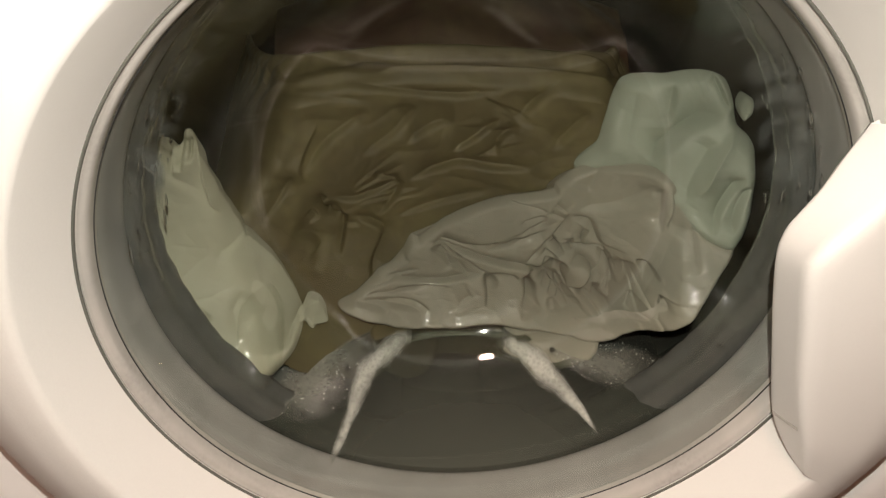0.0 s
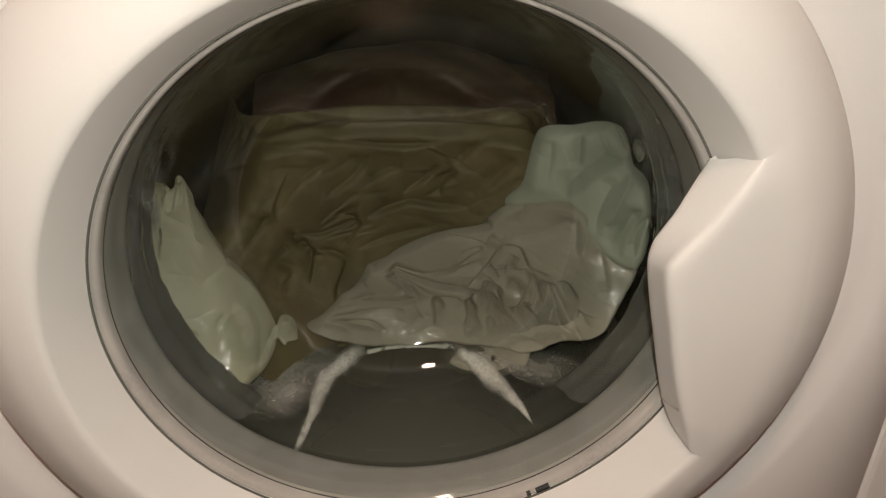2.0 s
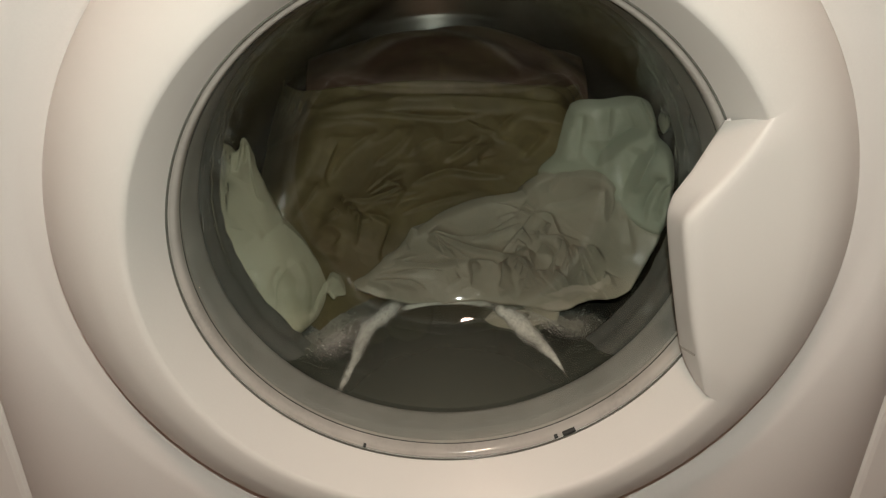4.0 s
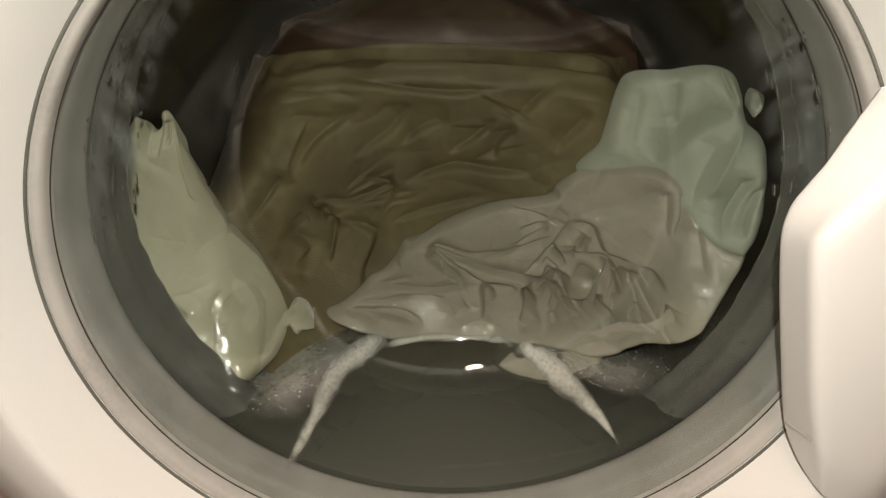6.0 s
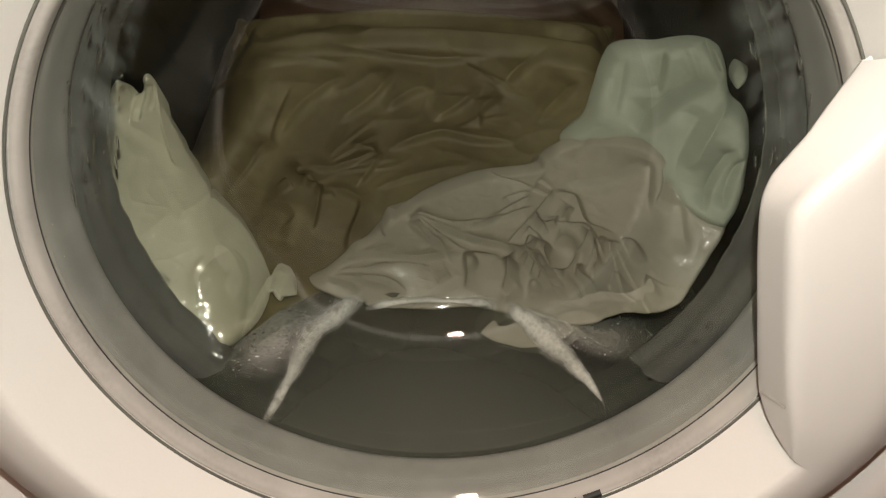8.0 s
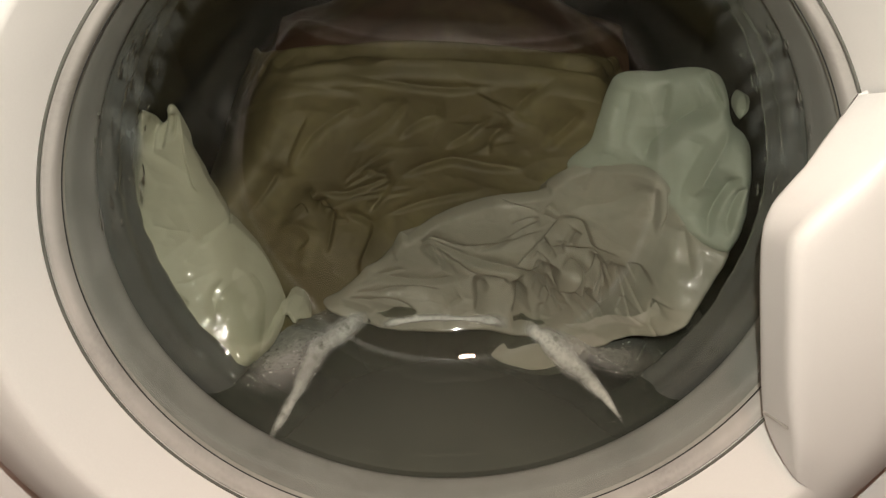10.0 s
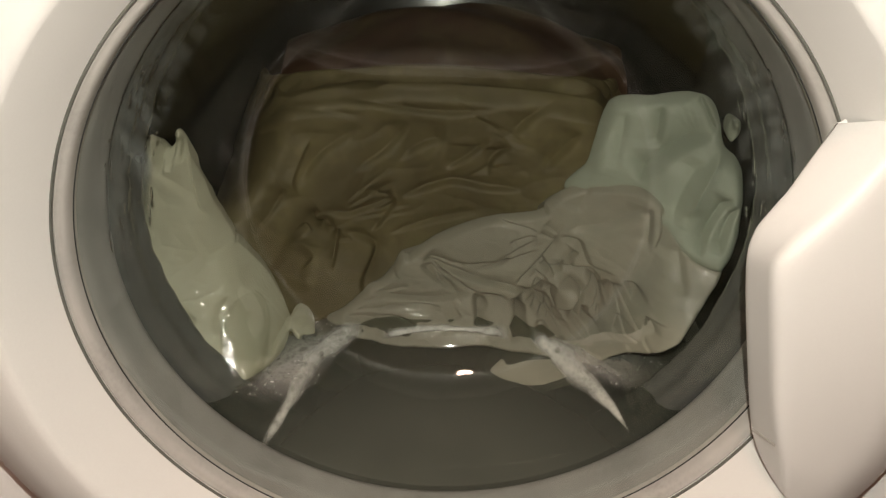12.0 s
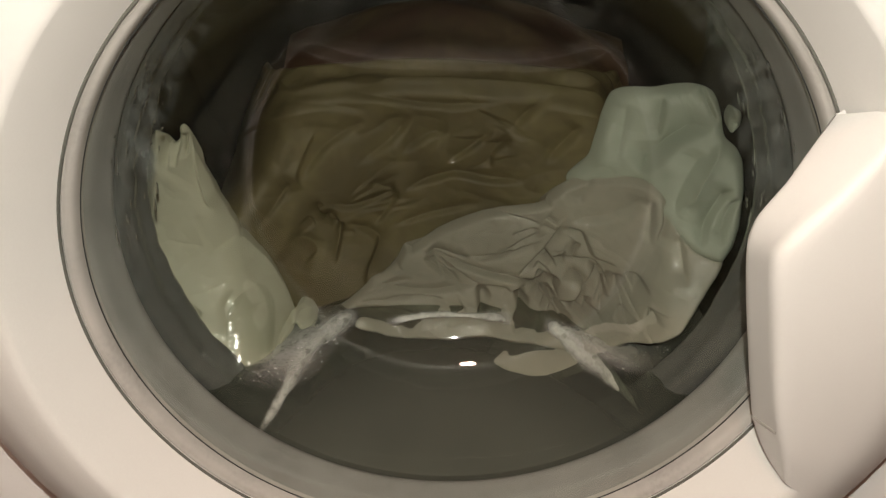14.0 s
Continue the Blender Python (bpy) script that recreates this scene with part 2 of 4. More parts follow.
def bowl_y(r):
    return np.interp(r, BOWL_FINE[::-1, 0], BOWL_FINE[::-1, 1])


def scoop(r, y, a):
    """The bowl's upper part is a slanted face that meets the round bottom in a soft bend."""
    up = r * math.sin(a) - 0.0385
    slant = 0.1212 - 0.25 * up - 5.0 * max(up, 0.0) ** 2
    return r, 0.5 * (y + slant - math.sqrt((y - slant) ** 2 + 0.0035 ** 2)) if r < 0.140 else y


# ---- the washing machine ----
def washing_machine():
    m = new("washing_machine")
    m.location = (0, 0, Z0)
    tagged(m, "white front-loading washing machine with a round glass door", "washing machine")
    # front panel: polar sheet from the door recess to the cabinet's edge
    n, hw, top, bot = 240, 0.2835, 0.385, -0.40
    rows = [(0.2250, 0.0160), (0.2258, 0.0130), (0.2285, 0.0118), (0.240, 0.0115), (0.246, 0.0095), (0.252, 0.006), (0.258, 0.0045)]
    verts = [(r * math.cos(2 * math.pi * j / n), y, r * math.sin(2 * math.pi * j / n)) for r, y in rows for j in range(n)]
    for edge, y in ((0.0, 0.004), (0.004, 0.010), (0.004, 0.030)):
        for j in range(n):
            c, s_ = math.cos(2 * math.pi * j / n), math.sin(2 * math.pi * j / n)
            k = min(hw / max(abs(c), 1e-6), (top if s_ > 0 else -bot) / max(abs(s_), 1e-6))
            k = max(k - (0.003 if edge == 0.0 else 0), 0.2585)
            verts.append((k * c, y, k * s_))
    mesh_ob("front_panel", verts, grid_faces(len(rows) + 3, n, True), ENAMEL, m)
    box("corner_post", (0.2850, 0.0085, -0.40), (0.314, 0.05, 0.385), ENAMEL, m, 0.006)
    box("corner_post", (-0.314, 0.0085, -0.40), (-0.2850, 0.05, 0.385), ENAMEL, m, 0.006)
    box("side_panel", (0.300, 0.0505, -0.43), (0.312, 0.56, 0.385), ENAMEL, m, 0.003)
    box("side_panel", (-0.312, 0.0505, -0.43), (-0.300, 0.56, 0.385), ENAMEL, m, 0.003)
    box("back_panel", (-0.286, 0.55, -0.43), (0.286, 0.56, 0.385), ENAMEL, m)
    box("bottom_panel", (-0.286, 0.03, -0.43), (0.286, 0.549, -0.42), ENAMEL, m)
    box("plinth", (-0.311, 0.016, -0.45), (0.311, 0.046, -0.402), ENAMEL, m, 0.004)
    box("top_panel", (-0.315, 0.0, 0.387), (0.315, 0.57, 0.42), ENAMEL, m, 0.008)
    # door
    revolve("glass_flange", smooth_line([(0.1548, 0.0125), (0.1556, 0.0060), (0.1568, 0.0032), (0.1584, 0.0022), (0.1596, 0.0012), (0.1600, 0.0030)], 24), FLANGE, m, 200, label="clear glossy glass flange")
    prof = smooth_line([(0.1606, 0.0060), (0.1604, 0.0005), (0.1612, -0.0012), (0.1665, -0.0120),
                        (0.1735, -0.0252), (0.1752, -0.0272), (0.1785, -0.0282), (0.1860, -0.0276), (0.1960, -0.0250), (0.2090, -0.0180),
                        (0.2195, -0.0085), (0.2236, -0.0015), (0.2245, 0.0060), (0.2240, 0.0140)], 90)
    door = revolve("door_ring", prof, WHITE, m, 220, label="convex white plastic door ring")
    handle(door, prof)
    revolve("glass_edge", [(0.1600 + 0.0007 * math.cos(a), 0.0000 + 0.0007 * math.sin(a)) for a in np.linspace(0, 2 * math.pi, 10)],
            BEAD, door, 200, label="thin greenish glass edge")
    revolve("rim_gap", [(0.1551 + 0.0004 * math.cos(a), 0.0098 + 0.0004 * math.sin(a)) for a in np.linspace(0, 2 * math.pi, 8)],
            DARK, door, 200, label="dark gap round the glass")
    t = 0.0035
    inner = [(r, y) for r, y in BOWL_FINE]
    outer = [(r + t * 0.7 if r > 0.1 else r, y + (t if r < 0.14 else t * 0.5)) for r, y in BOWL_FINE[::-1]]
    revolve("glass_bowl", inner + outer, GLASS, door, 200, True, label="clear glass bowl bulging into the drum with a slanted upper face", wobble=scoop)
    for ang, wide, deep in ((-61.5, 3.2, 0.0016), (-111.5, 0.7, 0.0012), (-64.8, 0.9, 0.0012)):
        verts = []
        for dr in (0.0, deep):
            for k in range(7):
                a = math.radians(ang + wide * (k / 6 - 0.5))
                for off in (-0.0005, 0.0008):
                    verts.append(((0.1572 + dr * 0.3 + off) * math.cos(a), 0.0016 - dr - off * 0.9, (0.1572 + dr * 0.3 + off) * math.sin(a)))
        f = []
        for k in range(6):
            a, b = 2 * k, 2 * k + 14
            f += [(b, b + 1, b + 3, b + 2), (a, b, b + 2, a + 2), (a + 1, a + 3, b + 3, b + 1)]
        mesh_ob("rim_mark", verts, f, DARK, door, label="small black mark on the rim")
    # gasket
    def wob(r, y, a):
        if y < 0.03:
            return r, y
        k = 0.0011 * noise.noise((math.cos(a) * 9, math.sin(a) * 9, y * 40)) + 0.0008 * noise.noise((math.cos(a) * 30, math.sin(a) * 30, y * 90))
        return r + k, y
    revolve("gasket_lip", smooth_line([(0.166, 0.0125), (0.1585, 0.0128), (0.1555, 0.0165), (0.1540, 0.0200), (0.1527, 0.0245), (0.1515, 0.0285), (0.1502, 0.0330), (0.1512, 0.0362), (0.158, 0.0368)], 34),
            RUBBER, m, 180, label="smooth grey rubber door gasket")
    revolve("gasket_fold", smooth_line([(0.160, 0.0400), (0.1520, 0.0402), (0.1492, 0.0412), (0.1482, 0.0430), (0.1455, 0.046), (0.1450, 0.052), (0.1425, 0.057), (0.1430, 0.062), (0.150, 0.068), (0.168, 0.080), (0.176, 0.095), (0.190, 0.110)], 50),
            WETRUB_SHADE, m, 260, label="wet folded inner part of the gasket", wobble=wob)
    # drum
    # the wall's steel has the drum's darkness in its colour, the back's has not
    revolve("drum_wall", [(0.188, 0.112), (0.235, 0.125), (0.238, 0.14), (0.238, 0.42), (0.232, 0.432)], DRUM_SHADE, m, 120)
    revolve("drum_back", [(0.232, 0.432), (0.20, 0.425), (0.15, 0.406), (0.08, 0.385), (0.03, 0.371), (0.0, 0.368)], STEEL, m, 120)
    return m


def handle(door, ring):
    """The raised grip: a plate over the glass that runs out into the door ring."""
    front = smooth_line([(0.1521, 0.0883), (0.1343, 0.0578), (0.1207, 0.0388), (0.1173, 0.0274), (0.1244, -0.0059), (0.1340, -0.0460), (0.1466, -0.0846)], 60)
    foot = smooth_line([(0.1393, 0.0765), (0.1198, 0.0440), (0.1150, 0.0330), (0.1152, 0.0185), (0.1235, -0.0200), (0.1362, -0.0690), (0.1475, -0.0870)], 60)
    rows = []
    s = np.linspace(0, 1, 60)
    ease = np.clip(np.minimum(s, 1 - s) * 9, 0, 1)
    footy = -0.002 - 0.007 * np.clip(s * 6, 0, 1) - 0.016 * np.clip((s - 0.86) / 0.14, 0, 1)
    ang = np.radians(30.1 + s * (-31.0 - 30.1))
    rim = np.stack([0.206 * np.cos(ang), 0.206 * np.sin(ang)], 1)
    back = np.stack([0.172 * np.cos(ang), 0.172 * np.sin(ang)], 1)
    add = lambda p, y: rows.append(np.stack([p[:, 0], np.broadcast_to(y, (60,)), p[:, 1]], 1))
    add(back, -0.004)
    add(foot * 0.93 + back * 0.07, footy + 0.004 * ease)
    add(foot, footy + 0.001)
    add(foot, footy)
    for k in (0.15, 0.4, 0.65, 0.85):
        add(foot + (front - foot) * k, footy + (-0.0262 - footy) * k)
    top = ring[np.argmin(ring[:, 1]):]
    for k in (0.0, 0.012, 0.03, 0.06, 0.12, 0.2, 0.3, 0.4, 0.5, 0.6, 0.7, 0.8, 0.9, 1.0):
        p = front + (rim - front) * k
        base = np.interp(np.hypot(p[:, 0], p[:, 1]), top[:, 0], top[:, 1])
        lift = 0.0030 * (1 - math.exp(-k * 22)) * (1 - k) ** 1.2 - 0.0016 * math.exp(-k * 60) + 0.0002 - 0.0006 * k
        add(p, base - lift * (0.15 + 0.85 * ease))
    i = 50
    a, c = np.array([foot[i, 0], footy[i], foot[i, 1]]), np.array([front[i, 0], -0.0262, front[i, 1]])
    d = np.array([0.0, 0.0, 0.0007])
    out = np.array([-0.0004, -0.0002, 0.0])
    bar = [a + out - d, a + out + d, c + out + d, c + out - d]
    bar += [q - out * 2 for q in bar]
    mesh_ob("grip_seam", bar, [(0, 1, 2, 3), (4, 7, 6, 5), (0, 4, 5, 1), (1, 5, 6, 2), (2, 6, 7, 3), (3, 7, 4, 0)], SEAM, door, False, "fine moulded seam in the grip")
    v = np.concatenate(rows)
    mesh_ob("door_handle", v, grid_faces(len(rows), 60), WHITE, door, label="white raised door grip")


MACHINE = washing_machine()


# ---- laundry ----
def field(x, z, scale, seed, octaves=3):
    out = np.empty(x.size)
    for i, (a, b) in enumerate(zip(x.ravel(), z.ravel())):
        out[i] = noise.fractal((a * scale + seed, b * scale - seed, seed * 1.7), 1.0, 2.0, octaves)
    return out.reshape(x.shape)


def seg_dist(x, z, line):
    """Distance of every point to a line of points."""
    best = np.full(x.shape, 9.0)
    for (ax, az), (bx, bz) in zip(line[:-1], line[1:]):
        dx, dz = bx - ax, bz - az
        t = np.clip(((x - ax) * dx + (z - az) * dz) / max(dx * dx + dz * dz, 1e-12), 0, 1)
        best = np.minimum(best, np.hypot(x - ax - t * dx, z - az - t * dz))
    return best


def pleats(x, z, lines):
    """Folds given as (depth mm, softness mm, line): the cloth left of the line dips softly under a flap on its right."""
    y = np.zeros(x.shape)
    for deep, soft, pts in lines:
        p = smooth_line(pts, 22)
        w = soft * 0.0016
        lo, hi = p.min(0) - 5 * w, p.max(0) + 5 * w
        sel = (x > lo[0]) & (x < hi[0]) & (z > lo[1]) & (z < hi[1])
        px, pz = x[sel], z[sel]
        best, side, along = np.full(px.shape, 9.0), np.ones(px.shape), np.zeros(px.shape)
        for k in range(len(p) - 1):
            (ax, az), (bx, bz) = p[k], p[k + 1]
            dx, dz = bx - ax, bz - az
            t = np.clip(((px - ax) * dx + (pz - az) * dz) / max(dx * dx + dz * dz, 1e-12), 0, 1)
            d = np.hypot(px - ax - t * dx, pz - az - t * dz)
            near = d < best
            best = np.where(near, d, best)
            side = np.where(near, dx * (pz - az) - dz * (px - ax), side)
            along = np.where(near, (k + t) / (len(p) - 1), along)
        taper = np.clip(np.minimum(along, 1 - along) * 4 + 0.06, 0, 1)
        taper = taper * taper * (3 - 2 * taper)
        y[sel] += 0.0023 * deep * taper * np.where(side > 0, np.exp(-best / w), np.exp(-(best / (0.14 * w + 0.0003)) ** 1.6))
    return y


def crumple(x, z, scale, seed):
    """Small sharp random folds: the ridges of stretched noise."""
    n = field(x + 0.35 * z, z * 1.5 - 0.2 * x, scale, seed, 2)
    return np.clip(1 - 2.4 * np.abs(n), 0, 1) ** 2


def fan(origin, first, last, count, near, far, seed, deep=1.6, soft=2.2):
    """Folds that spread from a gathered point."""
    rnd = random.Random(seed)
    out = []
    for i in range(count):
        a = math.radians(first + (last - first) * i / max(count - 1, 1) + rnd.uniform(-4, 4))
        bend, f = rnd.uniform(-0.25, 0.25), far * rnd.uniform(0.7, 1.1)
        out.append((deep * rnd.uniform(0.6, 1.2), soft, [(origin[0] + r * math.cos(a + bend * r / f), origin[1] + r * math.sin(a + bend * r / f)) for r in (near, (near + f) / 2, f)]))
    return out


def deeper(lines, k):
    return [(deep * k, soft, pts) for deep, soft, pts in lines]


def mounds(x, z, list_of):
    """Soft swellings (x, z, radius, height towards the glass)."""
    y = np.zeros(x.shape)
    for px, pz, r, h in list_of:
        y -= h * np.exp(-(((x - px) ** 2 + (z - pz) ** 2) / r ** 2) ** 1.5)
    return y


def garment(name, outline, centre, material, gap, lines=(), edge=0.006, back=0.008, skirt=0.012, wrinkle=0.001, scale=20.0,
            seed=1.0, n=420, m=110, parent=None, ragged=0.0004, fine=0.0003, crisp=0.0003, lean=None, swell=()):
    """A garment pressed against the glass bowl: a sheet of soft panels and sharp folds with a rounded, turned-back edge."""
    o = smooth_line(outline, n, True)
    o = o + ragged * np.stack([field(o[:, 0], o[:, 1], 120, seed + 3), field(o[:, 0], o[:, 1], 120, seed + 7)], 1)
    k = np.linspace(0, 1, m) ** 0.85
    c = np.array(centre)
    x = c[0] + k[:, None] * (o[:, 0] - c[0])[None]
    z = c[1] + k[:, None] * (o[:, 1] - c[1])[None]
    d = seg_dist(x, z, np.vstack([o, o[:1]])[::6] if n > 200 else np.vstack([o, o[:1]]))
    d[-1] = 0
    r = np.hypot(x, z)
    roll = np.clip(1 - d / edge, 0, 1)
    y = bowl_y(r) + 0.0035 + gap
    if lean:
        x0, z0, y0, sx, sz, bow = lean
        flat = y0 + sx * (x - x0) + sz * (z - z0) + bow * (z - z0) ** 2
        y = 0.5 * (y + flat + np.sqrt((y - flat) ** 2 + 0.007 ** 2))
    y = y + back * roll ** 2.4 + field(x, z, scale, seed, 2) * wrinkle + field(x, z, scale * 4.5, seed + 5, 2) * fine
    y = y + pleats(x, z, lines) + mounds(x, z, swell) + crisp * (crumple(x, z, scale * 1.6, seed + 11) + 0.7 * crumple(x, z, scale * 3.6, seed + 17))
    y = np.maximum(y, bowl_y(r) + 0.0042)
    rows = [np.stack([x[i], y[i], z[i]], 1) for i in range(m)]
    inner = np.stack([c[0] + 0.80 * (o[:, 0] - c[0]), y[-1] + skirt, c[1] + 0.80 * (o[:, 1] - c[1])], 1)
    rows += [np.stack([x[-1], y[-1] + 0.001, z[-1]], 1), inner]
    return mesh_ob(name, np.concatenate(rows), grid_faces(len(rows), n, True), material, parent)


CREAM_LEAN = (-0.116, -0.05, 0.084, 0.26, 0.42, -6.0)
TAUPE_LEAN = (0.12, -0.05, 0.08, -0.355, 0.7, -2.0)
MINT_LEAN = (0.12, 0.01, 0.11, -0.45, 0.45, 0.0)
CREAM_OUT = [(-0.1523, 0.0092), (-0.1484, 0.0221), (-0.1428, 0.0309), (-0.14, 0.0269), (-0.1384, 0.0203), (-0.1349, 0.0227), (-0.131, 0.0323), (-0.1281, 0.0317), (-0.1275, 0.0193), (-0.1234, -0.0051), (-0.1151, -0.0355), (-0.1119, -0.0403), (-0.1021, -0.054), (-0.0937, -0.0691), (-0.0884, -0.0818), (-0.0866, -0.0902), (-0.0889, -0.0953), (-0.0945, -0.098), (-0.1049, -0.1008), (-0.1176, -0.0984), (-0.1307, -0.0915), (-0.1424, -0.0825), (-0.1534, -0.0708), (-0.1583, -0.0571), (-0.1595, -0.0377), (-0.1574, -0.0167)]
MINT_OUT = [(0.0669, -0.0168), (0.0765, -0.0044), (0.0811, 0.0117), (0.0851, 0.0267), (0.0885, 0.0327), (0.0953, 0.036), (0.1089, 0.0376), (0.1234, 0.0418), (0.1325, 0.0414), (0.1374, 0.038), (0.1404, 0.0293), (0.1421, 0.0204), (0.1483, 0.015), (0.1512, 0.0064), (0.1516, -0.0094), (0.1502, -0.0229), (0.1472, -0.0338), (0.1418, -0.0404), (0.1286, -0.0388), (0.1135, -0.0289), (0.0977, -0.0266), (0.0737, -0.0246)]
TAUPE_OUT = [(-0.069, -0.0959), (-0.0599, -0.0913), (-0.0493, -0.0841), (-0.0454, -0.0796), (-0.0379, -0.0768), (-0.0308, -0.0693), (-0.0254, -0.0593), (-0.0205, -0.0592), (-0.0051, -0.049), (0.014, -0.0396), (0.0296, -0.0344), (0.0529, -0.0292), (0.056, -0.0243), (0.066, -0.0173), (0.0835, -0.0117), (0.1032, -0.0086), (0.1129, -0.0115), (0.1185, -0.0182), (0.1227, -0.0252), (0.1295, -0.0323), (0.1421, -0.0371), (0.1442, -0.0402), (0.1407, -0.048), (0.1333, -0.0585), (0.124, -0.0723), (0.1165, -0.078), (0.1013, -0.0861), (0.0937, -0.0914), (0.0828, -0.0995), (0.069, -0.1046), (0.0386, -0.1086), (0.0225, -0.109), (-0.0005, -0.1112), (-0.0268, -0.1097), (-0.0431, -0.1052), (-0.0561, -0.1013), (-0.0651, -0.099)]
SUNK_OUT = [(0.0242, -0.1174), (0.0322, -0.1092), (0.0466, -0.1012), (0.0666, -0.0942), (0.078, -0.0925), (0.0796, -0.1029), (0.0705, -0.1119), (0.0529, -0.119), (0.0348, -0.1211)]
CORNER_OUT = [(-0.0484, -0.1085), (-0.0203, -0.1095), (-0.0096, -0.1164), (-0.0148, -0.126), (-0.0289, -0.1274), (-0.0433, -0.1212)]
TAUPE_PANELS = [(2.5, 3.5, [(-0.0204, -0.0582), (0.0017, -0.0664), (0.0246, -0.0727), (0.0415, -0.0762), (0.0554, -0.0825), (0.0692, -0.0878)]),
                (1.8, 3, [(0.0378, -0.0815), (0.0183, -0.0795), (0.0051, -0.0727), (-0.0129, -0.0624)]),
                (1, 2, [(-0.0019, -0.0787), (-0.009, -0.064)]),
                (1.6, 3, [(0.0552, -0.0501), (0.0368, -0.0593), (0.0241, -0.062), (-0.0015, -0.0651)]),
                (1, 2, [(0.0179, -0.0665), (0.0306, -0.0624), (0.0383, -0.0568)]),
                (2.5, 4, [(0.0621, -0.0377), (0.0626, -0.0442), (0.0527, -0.0603), (0.0408, -0.0757)]),
                (2.5, 4, [(0.0944, -0.0574), (0.0832, -0.0583), (0.0783, -0.0502), (0.0748, -0.0441), (0.064, -0.0424)])]
TAUPE_RIGHT = [(2.4, 3, [(0.1091, -0.0394), (0.1097, -0.0282), (0.1092, -0.0154)]),
               (1.8, 3.5, [(0.1144, -0.0149), (0.1155, -0.0257), (0.1127, -0.038)]),
               (1.6, 9, [(0.0667, -0.0371), (0.0901, -0.0304), (0.1073, -0.015)]),
               (1.4, 6, [(0.1253, -0.0519), (0.124, -0.0412), (0.1222, -0.0292)]),
               (2, 3, [(0.1089, -0.0665), (0.1101, -0.0743)]),
               (1.0, 2, [(0.0521, -0.0404), (0.0626, -0.0445)]),
               (1.0, 2, [(0.0548, -0.0351), (0.0632, -0.0402)]),
               (1.2, 7, [(0.072, -0.0282), (0.077, -0.0163), (0.0795, -0.0112)])]
TAUPE_LOW = [(2.2, 4, [(-0.0467, -0.0782), (-0.0272, -0.0835), (-0.0044, -0.0842), (0.0086, -0.0816), (0.0177, -0.0803)]),
             (1.4, 4, [(-0.001, -0.0888), (-0.0206, -0.0879), (-0.04, -0.09)]),
             (1.4, 4, [(-0.0138, -0.1017), (-0.0253, -0.0965), (-0.0431, -0.0931)]),
             (0.9, 3, [(0.0025, -0.0972), (0.0106, -0.0924)]),
             (2.8, 4, [(0.0177, -0.0803), (0.0201, -0.0927), (0.0189, -0.0994)]),
             (1.4, 3, [(0.0379, -0.0838), (0.0314, -0.081), (0.02, -0.0798)]),
             (1.8, 3, [(-0.0593, -0.0917), (-0.0462, -0.0954), (-0.0391, -0.0989)]),
             (1.0, 5, [(-0.0273, -0.074), (-0.0306, -0.068)])]
TAUPE_KNOT = [(2.2, 3, [(0.0929, -0.0743), (0.0892, -0.0677), (0.0833, -0.0611), (0.073, -0.061), (0.0528, -0.0619)]),
              (1.8, 2.5, [(0.0901, -0.0801), (0.0895, -0.0747), (0.0869, -0.067), (0.0804, -0.062)]),
              (1.8, 2, [(0.0721, -0.0605), (0.0726, -0.0551), (0.0753, -0.0507)]),
              (3, 3, [(0.0644, -0.0714), (0.0725, -0.0689), (0.0787, -0.0738), (0.0727, -0.0831), (0.0646, -0.0846)]),
              (2.5, 2.5, [(0.0646, -0.0846), (0.0621, -0.0783), (0.0644, -0.0714)]),
              (2, 2.5, [(0.0613, -0.0715), (0.0505, -0.0787), (0.0424, -0.0761)]),
              (4.5, 4, [(0.0394, -0.0808), (0.0433, -0.0902), (0.0398, -0.099)]),
              (2.2, 2.5, [(0.0461, -0.0857), (0.057, -0.0835), (0.0647, -0.091), (0.0689, -0.0946)]),
              (2, 2.5, [(0.066, -0.0952), (0.0585, -0.0872), (0.0507, -0.082)])]
TAUPE_FAN = [(2, 2, [(0.0794, -0.079), (0.0778, -0.0855), (0.0691, -0.0846)]),
             (4.5, 3.5, [(0.0778, -0.0855), (0.0858, -0.0876), (0.089, -0.0906)]),
             (2, 2.5, [(0.0706, -0.0869), (0.0789, -0.09), (0.084, -0.094)]),
             (2.2, 3, [(0.0832, -0.0847), (0.0929, -0.0754), (0.0958, -0.0647), (0.0989, -0.0589)]),
             (3, 3, [(0.108, -0.0628), (0.1033, -0.0576), (0.0984, -0.0596)]),
             (1.4, 3, [(0.0967, -0.0735), (0.0937, -0.0837)]),
             (1.6, 3, [(0.0508, -0.1017), (0.066, -0.0943), (0.08, -0.0942)]),
             (1.2, 3, [(0.0383, -0.1026), (0.0508, -0.0966)])]
